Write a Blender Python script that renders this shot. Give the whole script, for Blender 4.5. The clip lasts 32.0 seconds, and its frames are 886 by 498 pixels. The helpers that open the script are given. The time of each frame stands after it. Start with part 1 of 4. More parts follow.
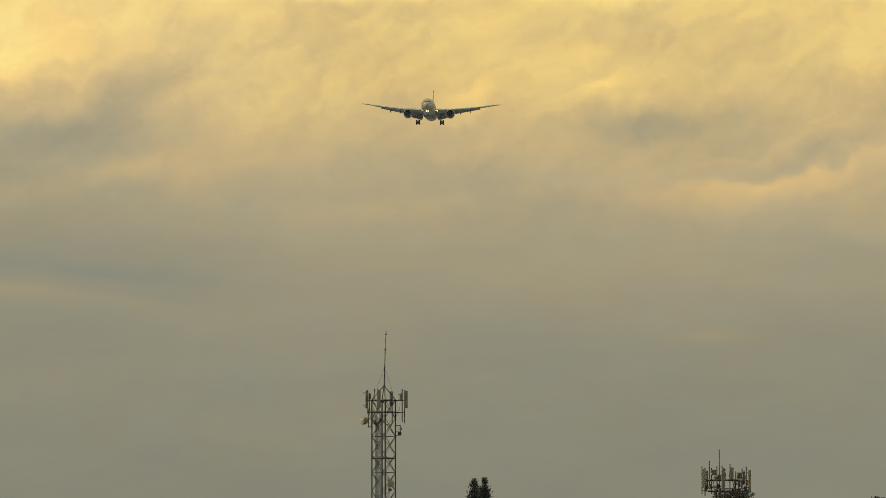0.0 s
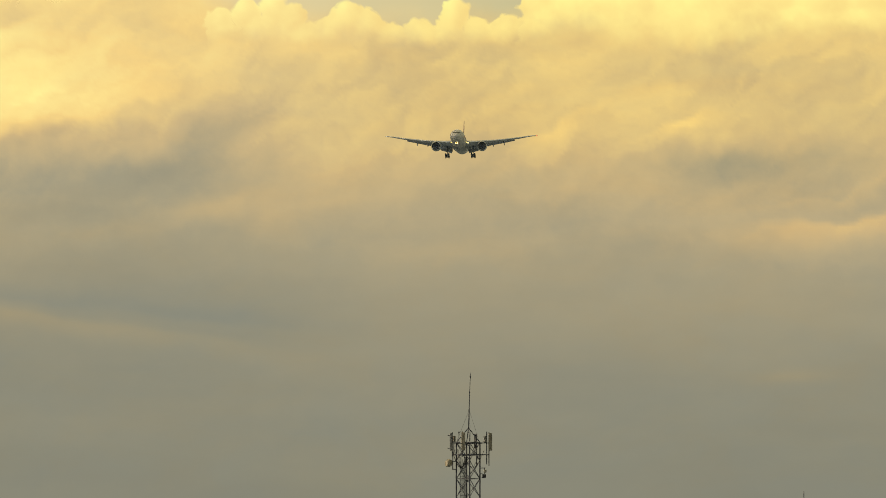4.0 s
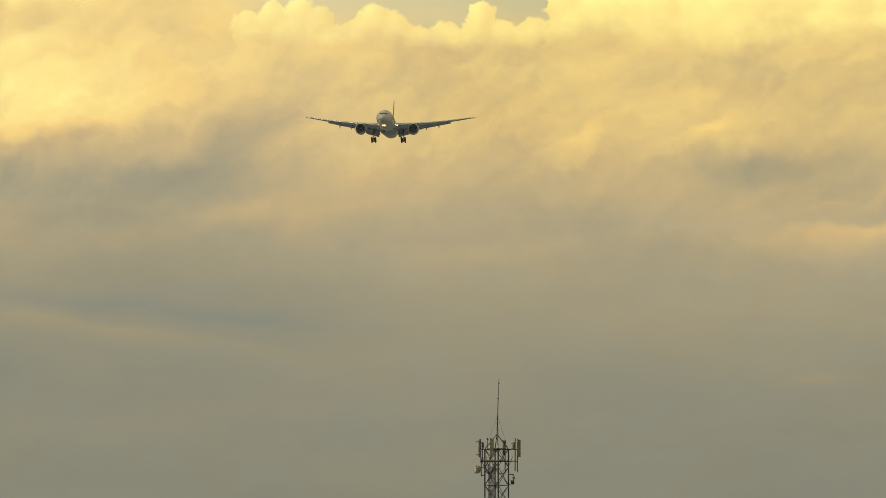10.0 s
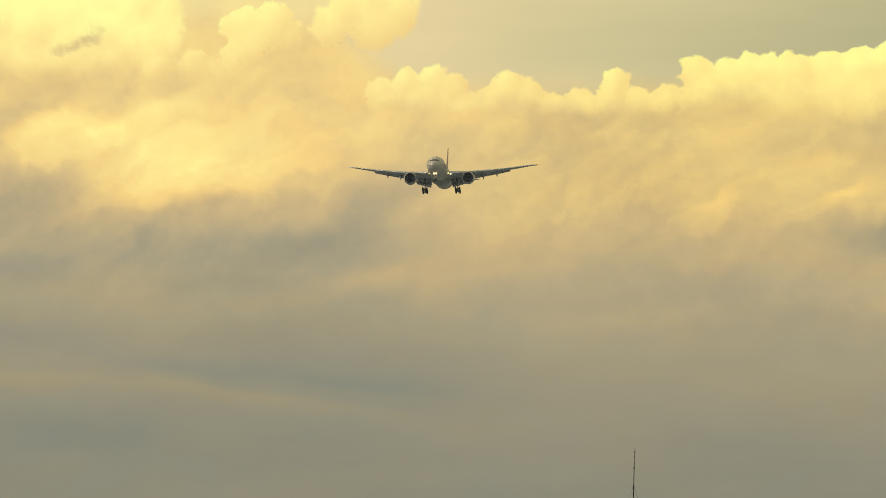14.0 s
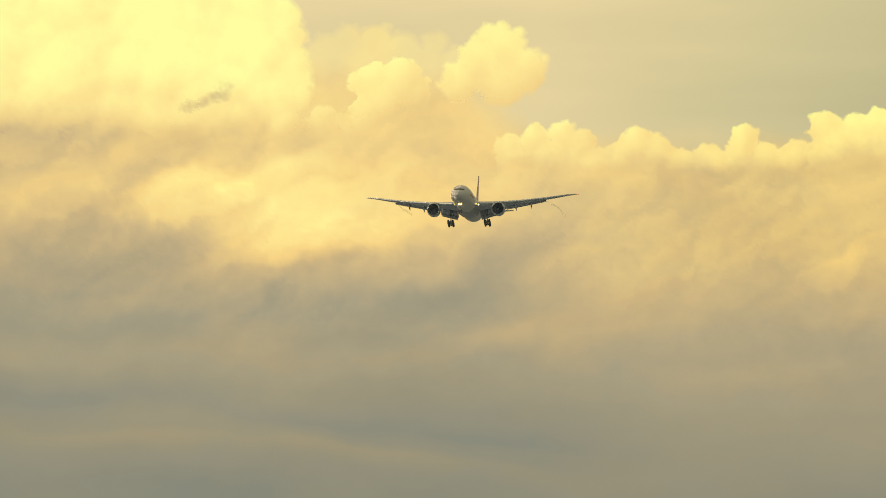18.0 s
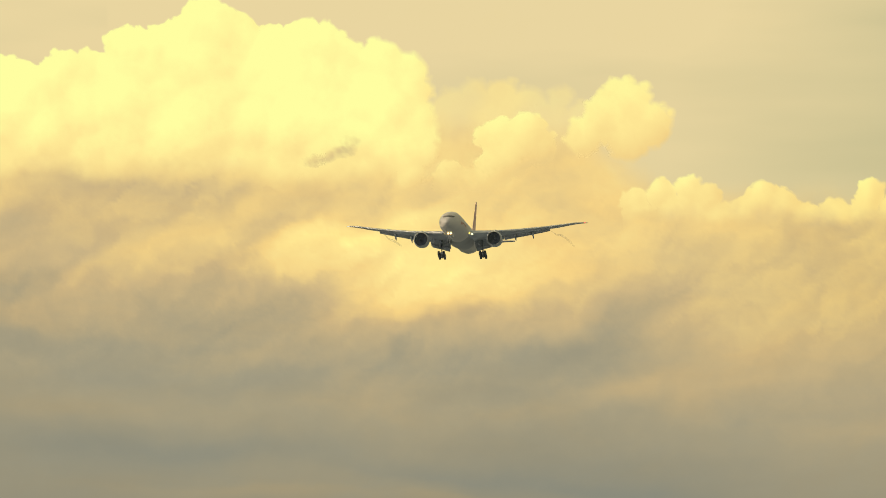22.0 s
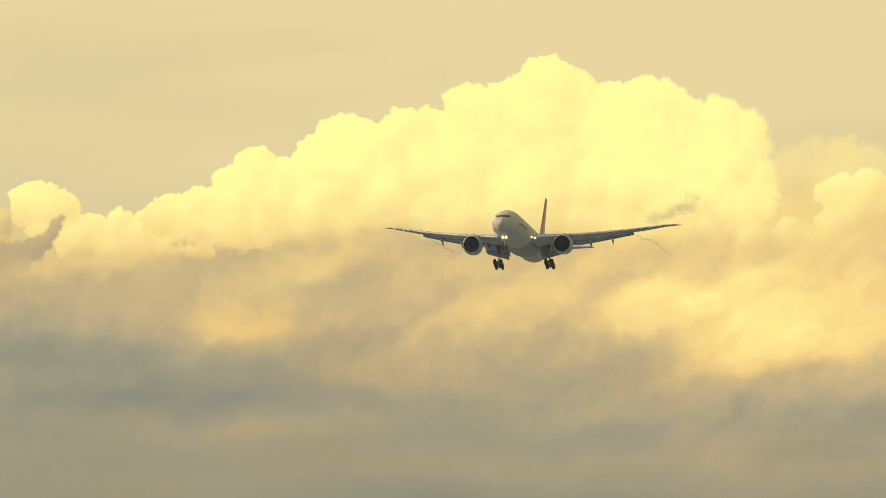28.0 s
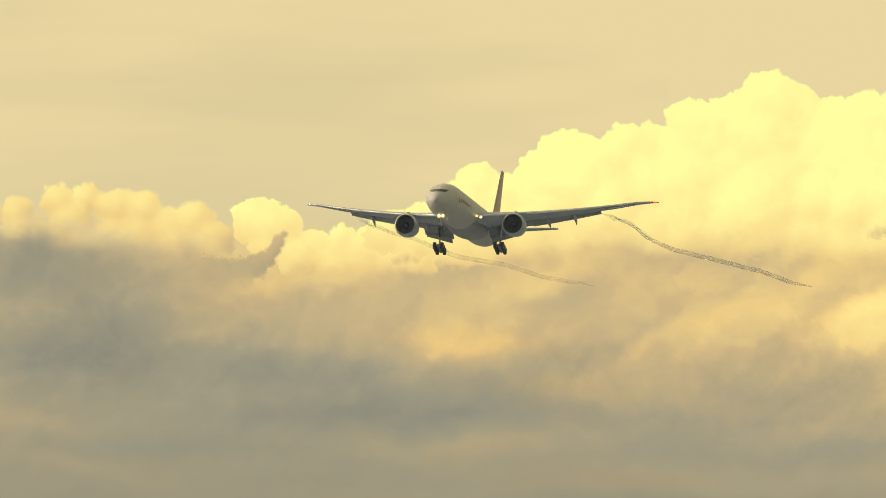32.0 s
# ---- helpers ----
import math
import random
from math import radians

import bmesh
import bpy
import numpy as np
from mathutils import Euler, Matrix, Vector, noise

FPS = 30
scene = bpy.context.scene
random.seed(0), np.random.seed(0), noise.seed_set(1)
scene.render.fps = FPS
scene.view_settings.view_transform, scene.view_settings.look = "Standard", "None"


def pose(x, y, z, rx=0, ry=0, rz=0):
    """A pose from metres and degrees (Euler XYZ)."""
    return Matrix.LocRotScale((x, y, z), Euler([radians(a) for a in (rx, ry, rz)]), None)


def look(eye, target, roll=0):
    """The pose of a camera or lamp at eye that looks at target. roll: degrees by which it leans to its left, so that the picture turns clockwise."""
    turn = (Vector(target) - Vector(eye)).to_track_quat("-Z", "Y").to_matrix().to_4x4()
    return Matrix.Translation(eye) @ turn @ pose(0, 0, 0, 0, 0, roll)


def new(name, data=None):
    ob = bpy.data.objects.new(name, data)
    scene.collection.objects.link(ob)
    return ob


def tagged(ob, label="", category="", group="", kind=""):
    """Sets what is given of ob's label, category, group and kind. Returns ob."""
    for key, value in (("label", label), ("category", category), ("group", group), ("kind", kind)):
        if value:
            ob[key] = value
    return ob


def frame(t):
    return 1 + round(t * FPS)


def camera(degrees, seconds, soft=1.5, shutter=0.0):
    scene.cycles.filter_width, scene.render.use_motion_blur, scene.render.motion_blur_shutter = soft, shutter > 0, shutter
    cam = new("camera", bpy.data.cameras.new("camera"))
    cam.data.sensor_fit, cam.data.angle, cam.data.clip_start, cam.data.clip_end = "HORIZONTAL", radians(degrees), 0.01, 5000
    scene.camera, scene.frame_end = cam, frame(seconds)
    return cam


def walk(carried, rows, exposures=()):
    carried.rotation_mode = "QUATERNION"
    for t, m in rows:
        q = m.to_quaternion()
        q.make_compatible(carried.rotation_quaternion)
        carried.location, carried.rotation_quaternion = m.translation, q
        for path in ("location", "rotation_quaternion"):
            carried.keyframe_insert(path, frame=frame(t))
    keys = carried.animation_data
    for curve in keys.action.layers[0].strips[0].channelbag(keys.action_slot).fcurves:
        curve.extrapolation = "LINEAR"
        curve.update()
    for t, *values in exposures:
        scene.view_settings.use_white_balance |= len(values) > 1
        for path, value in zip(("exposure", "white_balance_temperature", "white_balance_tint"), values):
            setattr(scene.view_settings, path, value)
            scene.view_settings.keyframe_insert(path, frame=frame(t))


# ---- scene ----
# The camera stands on one spot, 1.7 m above the ground, and follows the airliner by panning and tilting.
EYE = Vector((0, 0, 1.7))
cam = camera(6.1, 32.0, soft=0.9)
WALK = [
    (0, pose(0, 0, 1.7, 92.8699, 0, 0.0000)), (0.5, pose(0, 0, 1.7, 92.9239, 0, -0.0036)), (1, pose(0, 0, 1.7, 92.9654, 0, 0.2129)),
    (1.5, pose(0, 0, 1.7, 93.0531, 0, 0.3546)), (2, pose(0, 0, 1.7, 93.0989, 0, 0.4223)), (2.5, pose(0, 0, 1.7, 93.1576, 0, 0.6068)),
    (4.5, pose(0, 0, 1.7, 93.1623, 0, 0.5776)), (5, pose(0, 0, 1.7, 93.1621, 0, 0.5782)), (5.5, pose(0, 0, 1.7, 93.1633, 0, 0.5773)),
    (6, pose(0, 0, 1.7, 93.1645, 0, 0.5777)), (6.5, pose(0, 0, 1.7, 93.1657, 0, 0.5708)), (7, pose(0, 0, 1.7, 93.1628, 0, 0.5745)),
    (7.5, pose(0, 0, 1.7, 93.1679, 0, 0.5656)), (8, pose(0, 0, 1.7, 93.1741, 0, 0.5783)), (8.5, pose(0, 0, 1.7, 93.1870, 0, 0.5853)),
    (9, pose(0, 0, 1.7, 93.1887, 0, 0.6432)), (9.5, pose(0, 0, 1.7, 93.2012, 0, 0.6559)), (10, pose(0, 0, 1.7, 93.2066, 0, 0.7785)),
    (10.5, pose(0, 0, 1.7, 93.2295, 0, 0.9368)), (11, pose(0, 0, 1.7, 93.2531, 0, 1.1321)), (11.5, pose(0, 0, 1.7, 93.3141, 0, 1.2767)),
    (12, pose(0, 0, 1.7, 93.4170, 0, 1.3685)), (12.5, pose(0, 0, 1.7, 93.5081, 0, 1.4925)), (13, pose(0, 0, 1.7, 93.5801, 0, 1.5981)),
    (13.5, pose(0, 0, 1.7, 93.6412, 0, 1.6595)), (14, pose(0, 0, 1.7, 93.6826, 0, 1.7160)), (14.5, pose(0, 0, 1.7, 93.7264, 0, 1.7925)),
    (16.5, pose(0, 0, 1.7, 93.9565, 0, 2.0666)), (17, pose(0, 0, 1.7, 94.0008, 0, 2.2354)), (17.5, pose(0, 0, 1.7, 94.0328, 0, 2.4337)),
    (18, pose(0, 0, 1.7, 94.0833, 0, 2.6143)), (18.5, pose(0, 0, 1.7, 94.1337, 0, 2.6859)), (19, pose(0, 0, 1.7, 94.1900, 0, 2.7116)),
    (19.5, pose(0, 0, 1.7, 94.2340, 0, 2.7939)), (20, pose(0, 0, 1.7, 94.2622, 0, 2.8481)), (20.5, pose(0, 0, 1.7, 94.2977, 0, 3.0589)),
    (21, pose(0, 0, 1.7, 94.3512, 0, 3.3154)), (21.5, pose(0, 0, 1.7, 94.4165, 0, 3.4306)), (22, pose(0, 0, 1.7, 94.4742, 0, 3.4947)),
    (22.5, pose(0, 0, 1.7, 94.5171, 0, 3.7486)), (23, pose(0, 0, 1.7, 94.5557, 0, 3.9685)), (23.5, pose(0, 0, 1.7, 94.5943, 0, 4.1413)),
    (24, pose(0, 0, 1.7, 94.6347, 0, 4.3282)), (24.5, pose(0, 0, 1.7, 94.7041, 0, 4.5275)), (26.5, pose(0, 0, 1.7, 94.8307, 0, 4.9592)),
    (27, pose(0, 0, 1.7, 94.8630, 0, 5.2503)), (27.5, pose(0, 0, 1.7, 94.8815, 0, 5.5599)), (28, pose(0, 0, 1.7, 94.8920, 0, 5.8620)),
    (28.5, pose(0, 0, 1.7, 94.8935, 0, 6.0677)), (29, pose(0, 0, 1.7, 94.9040, 0, 6.2784)), (29.5, pose(0, 0, 1.7, 94.9170, 0, 6.4207)),
    (30, pose(0, 0, 1.7, 94.9350, 0, 6.5841)), (30.5, pose(0, 0, 1.7, 94.9479, 0, 6.7659)), (31, pose(0, 0, 1.7, 94.9647, 0, 6.9658)),
    (31.5, pose(0, 0, 1.7, 94.9863, 0, 7.1836)), (32, pose(0, 0, 1.7, 95.0168, 0, 7.4083)),
]
walk(cam, WALK)

# ---- light: late afternoon under broken cloud ----
world = bpy.data.worlds.new("world")
scene.world = world
world.use_nodes = True
wn = world.node_tree.nodes
sky = wn.new("ShaderNodeTexSky")
sky.sky_type, sky.sun_disc = "NISHITA", False
sky.sun_elevation, sky.sun_rotation = radians(30), radians(-78)
sky.dust_density, sky.air_density, sky.ozone_density = 8.0, 1.5, 0.3
world.node_tree.links.new(sky.outputs["Color"], wn["Background"].inputs["Color"])
wn["Background"].inputs["Strength"].default_value = 0.13

sun = new("sun", bpy.data.lights.new("sun", "SUN"))
sun.data.energy, sun.data.angle, sun.data.color = 0.3, radians(20), (1.0, 0.84, 0.56)
# the veiled sun stands to the left of the view, in a gap of the clouds
sun.matrix_world = look((-0.847, 0.180, 0.5), (0, 0, 0))

# ---- materials ----


def lin(r, g, b):
    """8-bit screen colour to linear."""
    return tuple(((c / 255 + 0.055) / 1.055) ** 2.4 if c > 10 else c / 255 / 12.92 for c in (r, g, b)) + (1.0,)


class Nodes:
    """Short hands for building a node material."""

    def __init__(self, name):
        self.mat = bpy.data.materials.new(name)
        self.mat.use_nodes = True
        self.tree = self.mat.node_tree
        self.tree.nodes.clear()
        self.out = self.tree.nodes.new("ShaderNodeOutputMaterial")

    def add(self, kind, **values):
        n = self.tree.nodes.new(kind)
        for k, v in values.items():
            n.inputs[k.replace("_", " ")].default_value = v
        return n

    def link(self, a, b):
        self.tree.links.new(a, b)

    def math(self, op, a, b=None, clamp=False):
        n = self.tree.nodes.new("ShaderNodeMath")
        n.operation, n.use_clamp = op, clamp
        for i, v in enumerate((a, b)):
            if v is None:
                continue
            if isinstance(v, (int, float)):
                n.inputs[i].default_value = v
            else:
                self.link(v, n.inputs[i])
        return n.outputs[0]

    def noise(self, coord, scale, detail=4.0, rough=0.55, distort=0.0):
        n = self.add("ShaderNodeTexNoise", Scale=scale, Detail=detail, Roughness=rough, Distortion=distort)
        self.link(coord, n.inputs["Vector"])
        return n.outputs["Fac"]

    def ramp(self, fac, stops):
        n = self.tree.nodes.new("ShaderNodeValToRGB")
        el = n.color_ramp.elements
        while len(el) < len(stops):
            el.new(0.5)
        for e, (p, c) in zip(el, stops):
            e.position, e.color = p, c
        self.link(fac, n.inputs["Fac"])
        return n.outputs["Color"]


def surface(name, colour, rough=0.5, metal=0.0, vary=0.12, scale=1.5, fine=14.0, bump=0.0, stain=None):
    """A plain paint, metal or bark with variation at two scales."""
    m = Nodes(name)
    co = m.tree.nodes.new("ShaderNodeTexCoord").outputs["Object"]
    big, small = m.noise(co, scale, 5), m.noise(co, fine, 3)
    mixed = m.math("ADD", m.math("MULTIPLY", big, 0.65), m.math("MULTIPLY", small, 0.35))
    c = np.array(colour[:3])
    dark = stain if stain else tuple(c * (1 - 2.2 * vary))
    col = m.ramp(mixed, [(0.30, (*dark, 1)), (0.52, (*c, 1)), (0.75, (*np.minimum(c * (1 + vary), 0.95), 1))])
    b = m.add("ShaderNodeBsdfPrincipled", Metallic=metal)
    m.link(col, b.inputs["Base Color"])
    m.link(m.math("ADD", m.math("MULTIPLY", mixed, 0.25), rough - 0.12), b.inputs["Roughness"])
    if bump:
        n = m.add("ShaderNodeBump", Strength=bump, Distance=0.02)
        m.link(small, n.inputs["Height"])
        m.link(n.outputs["Normal"], b.inputs["Normal"])
    m.link(b.outputs[0], m.out.inputs["Surface"])
    return m.mat


def glowing(name, colour, strength):
    m = Nodes(name)
    e = m.add("ShaderNodeEmission", Color=(*colour, 1), Strength=strength)
    m.link(e.outputs[0], m.out.inputs["Surface"])
    return m.mat


WHITE = surface("white_aircraft_paint", (0.59, 0.58, 0.57), 0.46, vary=0.07, scale=0.35, fine=3.0)
WING_GREY = surface("grey_wing_paint", (0.45, 0.49, 0.56), 0.45, vary=0.1, scale=0.4, fine=3.0)
# wing grey made darker for the flaps, with the underwing shade in it
UNDER_SHADE = surface("shaded_flap_grey", (0.37, 0.40, 0.46), 0.5, vary=0.12, scale=0.5, fine=4.0)
SLAT = surface("bare_slat_metal", (0.80, 0.81, 0.82), 0.42, 0.1, 0.08, 0.6, 5.0)
# hull paint darkened to grey: the belly's shade is put into the colour
BELLY_SHADE = surface("shaded_belly_grey", (0.37, 0.385, 0.41), 0.45, vary=0.12, scale=0.4, fine=3.0)
NACELLE = surface("nacelle_grey_paint", (0.46, 0.51, 0.58), 0.35, vary=0.08, scale=0.6, fine=5.0)
LIP = surface("polished_inlet_lip", (0.58, 0.59, 0.60), 0.36, 0.8, 0.06, 1.0, 8.0)
DUCT = surface("inlet_duct_grey", (0.33, 0.37, 0.43), 0.5, vary=0.1)
FAN = surface("dark_fan_blade", (0.21, 0.24, 0.29), 0.5, 0.0, 0.1)
SPINNER = surface("spinner_grey", (0.20, 0.22, 0.26), 0.5, 0.0, 0.1)
RED = surface("dark_red_livery", (0.62, 0.39, 0.36), 0.4, vary=0.15, scale=0.5, fine=4.0)
RUDDER = surface("pale_rudder_paint", (0.74, 0.60, 0.56), 0.4, vary=0.15, scale=0.5, fine=4.0)
TITLE = surface("red_title_paint", (0.44, 0.24, 0.19), 0.5, vary=0.08)
PANE = surface("cockpit_glass", (0.035, 0.04, 0.045), 0.4, vary=0.1)
TYRE = surface("tyre_rubber", (0.12, 0.135, 0.155), 0.8, vary=0.15)
STRUT = surface("gear_leg_grey", (0.34, 0.36, 0.39), 0.4, 0.4, 0.12)
RIM = surface("wheel_rim", (0.35, 0.35, 0.34), 0.4, 0.6, 0.1)
LANDING = glowing("landing_light", (1.0, 0.86, 0.42), 2.6)
AMBER = glowing("warm_landing_light", (1.0, 0.74, 0.14), 1.5)
# orange halo of the nose lights, put into a glowing ring
HALO = glowing("amber_light_halo", (1.0, 0.50, 0.06), 1.0)
NAV_RED = glowing("red_tip_light", (1.0, 0.10, 0.03), 1.6)
NAV_WHITE = glowing("pale_tip_light", (0.95, 1.0, 0.85), 0.9)
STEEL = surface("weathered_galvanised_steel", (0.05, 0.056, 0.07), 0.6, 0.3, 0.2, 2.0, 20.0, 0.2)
RUST = surface("rust_red_steel", (0.085, 0.06, 0.058), 0.7, 0.2, 0.25, 2.0, 20.0, 0.2)
PANEL = surface("aged_antenna_plastic", (0.185, 0.17, 0.13), 0.6, vary=0.1, scale=1.2, fine=12.0)
PANEL_GREY = surface("grey_antenna_plastic", (0.14, 0.145, 0.145), 0.6, vary=0.1)
CABLE = surface("black_cable", (0.025, 0.025, 0.026), 0.6, vary=0.15)
DRUM = surface("cream_dish_drum", (0.25, 0.23, 0.165), 0.5, vary=0.1)
BARK = surface("conifer_bark", (0.09, 0.065, 0.045), 0.85, vary=0.3, scale=3, fine=25, bump=0.5)
LEAF = surface("dark_conifer_needles", (0.055, 0.072, 0.082), 0.7, vary=0.35, scale=0.8, fine=6)
LEAF_B = surface("dark_broad_leaves", (0.055, 0.068, 0.05), 0.65, vary=0.35, scale=0.8, fine=6)
# unseen ground, its blue-grey chosen to throw bluish light on the airliner's underside
BOUNCE_GROUND = surface("bluish_bounce_ground", (0.22, 0.26, 0.305), 0.9, vary=0.3, scale=0.02, fine=0.6, bump=0.3)


def vapour_material(name, thin, dense, fade):
    """Thin vapour that thins out along x; fade gives its density from x."""
    m = Nodes(name)
    co = m.tree.nodes.new("ShaderNodeTexCoord").outputs["Object"]
    st = m.add("ShaderNodeMapping", Scale=(0.07, 0.6, 0.6))
    m.link(co, st.inputs["Vector"])
    n = m.noise(st.outputs[0], 0.6, 3)
    dens = m.math("ADD", m.math("MULTIPLY", n, dense), thin, True)
    sep = m.tree.nodes.new("ShaderNodeSeparateXYZ")
    m.link(co, sep.inputs[0])
    dens = m.math("MULTIPLY", dens, fade(m, sep.outputs[0]))
    d = m.add("ShaderNodeBsdfDiffuse", Color=(0.85, 0.82, 0.76, 1))
    tr = m.add("ShaderNodeBsdfTransparent")
    mix = m.tree.nodes.new("ShaderNodeMixShader")
    m.link(dens, mix.inputs[0]), m.link(tr.outputs[0], mix.inputs[1]), m.link(d.outputs[0], mix.inputs[2])
    m.link(mix.outputs[0], m.out.inputs["Surface"])
    return m.mat


VAPOUR = vapour_material("thin_vapour", 0.11, 0.28, lambda m, x: m.math("DIVIDE", m.math("SUBTRACT", 6.57, m.math("ABSOLUTE", x)), 2.54, True))
THIN_VAPOUR = vapour_material("thinner_vapour", 0.05, 0.15, lambda m, x: m.math("DIVIDE", m.math("SUBTRACT", 6.57, m.math("ABSOLUTE", x)), 2.54, True))
FAINT_VAPOUR = vapour_material("fading_vapour", 0.06, 0.19, lambda m, x: m.math("DIVIDE", m.math("ADD", x, 74.0), 45.0, True))

# cloud light from slate grey base to sunlit top, shared by the sky and the cumulus heads
CLOUD_STOPS = [(0.0, lin(116, 118, 110)), (0.2, lin(139, 137, 119)), (0.4, lin(168, 157, 127)), (0.6, lin(206, 181, 132)),
               (0.78, lin(244, 212, 137)), (0.9, lin(255, 232, 149)), (1.0, lin(255, 254, 161))]


def golden(m, colour, amount):
    """Deepens the yellow where the low light reddens the cloud."""
    n = m.tree.nodes.new("ShaderNodeMixRGB")
    n.blend_type = "MULTIPLY"
    n.inputs[2].default_value = (1.02, 0.995, 0.80, 1)
    m.link(amount, n.inputs[0]), m.link(colour, n.inputs[1])
    return n


def sky_material():
    m = Nodes("distant_cloudy_sky")
    at = {}
    for k in ("shade", "clear", "west", "calm", "gold", "warm"):
        n = m.tree.nodes.new("ShaderNodeAttribute")
        n.attribute_name = k
        at[k] = n.outputs["Fac"]
    co = m.tree.nodes.new("ShaderNodeTexCoord").outputs["Object"]
    st = m.add("ShaderNodeMapping", Scale=(1.0, 1.0, 2.6))
    m.link(co, st.inputs["Vector"])
    streak = m.noise(st.outputs[0], 0.022, 7, 0.6, 0.4)
    fine = m.noise(co, 0.075, 8, 0.66, 0.4)
    d = m.math("ADD", m.math("MULTIPLY", m.math("SUBTRACT", streak, 0.5), 0.07), m.math("MULTIPLY", m.math("SUBTRACT", fine, 0.5), 0.085))
    d = m.math("MULTIPLY", d, at["calm"])
    cloud = golden(m, m.ramp(m.math("ADD", at["shade"], d, True), CLOUD_STOPS), at["gold"]).outputs[0]
    clear = m.ramp(at["west"], [(0.0, lin(158, 155, 128)), (0.4, lin(186, 180, 138)), (0.7, lin(206, 195, 148)), (1.0, lin(233, 213, 160))])
    mix = m.tree.nodes.new("ShaderNodeMixRGB")
    m.link(m.math("ADD", at["clear"], m.math("MULTIPLY", d, 1.2), True), mix.inputs[0])
    m.link(cloud, mix.inputs[1]), m.link(clear, mix.inputs[2])
    # faint drift of hue between tan and slate
    hue = m.noise(st.outputs[0], 0.012, 6, 0.6, 0.5)
    lean = m.math("ADD", at["warm"], m.math("MULTIPLY", m.math("SUBTRACT", hue, 0.5), 1.1), True)
    tint = m.ramp(lean, [(0.0, (0.955, 1.0, 1.07, 1)), (0.5, (1, 1, 1, 1)), (1.0, (1.05, 0.985, 0.90, 1))])
    tinted = m.tree.nodes.new("ShaderNodeMixRGB")
    tinted.blend_type = "MULTIPLY"
    m.link(m.math("SUBTRACT", 1.0, at["clear"]), tinted.inputs[0])
    m.link(mix.outputs[0], tinted.inputs[1]), m.link(tint, tinted.inputs[2])
    mix = tinted
    e = m.add("ShaderNodeEmission", Strength=1.0)
    m.link(mix.outputs[0], e.inputs["Color"])
    m.link(e.outputs[0], m.out.inputs["Surface"])
    return m.mat


def cumulus_material():
    m = Nodes("sunlit_cumulus")
    at = {}
    for k in ("shade", "edge", "soft", "fray", "gold"):
        n = m.tree.nodes.new("ShaderNodeAttribute")
        n.attribute_name = k
        at[k] = n.outputs["Fac"]
    co = m.tree.nodes.new("ShaderNodeTexCoord").outputs["Object"]
    lump = m.noise(co, 0.11, 6, 0.6, 0.6)
    big = m.noise(co, 0.028, 5, 0.55, 0.5)
    d = m.math("ADD", m.math("MULTIPLY", m.math("SUBTRACT", big, 0.5), 0.09), m.math("MULTIPLY", m.math("SUBTRACT", lump, 0.5), 0.035))
    col = golden(m, m.ramp(m.math("ADD", at["shade"], d, True), CLOUD_STOPS), at["gold"]).outputs[0]
    e = m.add("ShaderNodeEmission", Strength=1.0)
    m.link(col, e.inputs["Color"])
    # frayed edge: the depth inside the outline, roughened, over a fringe a few metres wide
    rough = m.math("ADD", at["edge"], m.math("MULTIPLY", m.math("MULTIPLY", m.math("SUBTRACT", lump, 0.5), 8.0), at["fray"]))
    cover = m.math("MULTIPLY", m.math("DIVIDE", rough, 3.2, True), m.math("ADD", at["soft"], m.math("MULTIPLY", d, 1.5), True))
    tr = m.add("ShaderNodeBsdfTransparent")
    mix = m.tree.nodes.new("ShaderNodeMixShader")
    m.link(cover, mix.inputs[0]), m.link(tr.outputs[0], mix.inputs[1]), m.link(e.outputs[0], mix.inputs[2])
    m.link(mix.outputs[0], m.out.inputs["Surface"])
    return m.mat


SKY_MAT, CUMULUS = sky_material(), cumulus_material()

# ---- building helpers ----


def finish(bm, name, material, smooth=True):
    bmesh.ops.recalc_face_normals(bm, faces=bm.faces)
    me = bpy.data.meshes.new(name)
    bm.to_mesh(me)
    bm.free()
    for m in material if isinstance(material, (list, tuple)) else [material]:
        me.materials.append(m)
    if smooth:
        me.polygons.foreach_set("use_smooth", [True] * len(me.polygons))
        me.set_sharp_from_angle(angle=radians(38))
    return me


def part(name, bm, material, parent, label="", smooth=True):
    """Links a bmesh as one mesh object under a thing or a part."""
    ob = new(name, finish(bm, name, material, smooth))
    ob.parent = parent
    return tagged(ob, label)


def loft(bm, rings, caps=True, closed=True):
    """Skins rings of equally many points; returns the faces."""
    vs = [[bm.verts.new(p) for p in ring] for ring in rings]
    n, faces = len(vs[0]), []
    for a, b in zip(vs, vs[1:]):
        for i in range(n if closed else n - 1):
            j = (i + 1) % n
            faces.append(bm.faces.new((a[i], a[j], b[j], b[i])))
    if caps:
        faces += [bm.faces.new(vs[0]), bm.faces.new(vs[-1][::-1])]
    return faces


def ring(centre, axis, r, n=12, squash=1.0):
    """A ring of points round an axis."""
    a = Vector(axis).normalized()
    u = a.orthogonal().normalized() if abs(a.z) > 0.99 else a.cross(Vector((0, 0, 1))).normalized()
    v = a.cross(u)
    return [Vector(centre) + u * r * math.cos(2 * math.pi * i / n) + v * r * squash * math.sin(2 * math.pi * i / n) for i in range(n)]


def bar(bm, a, b, r, n=6, r2=None):
    a, b = Vector(a), Vector(b)
    return loft(bm, [ring(a, b - a, r, n), ring(b, b - a, r if r2 is None else r2, n)])


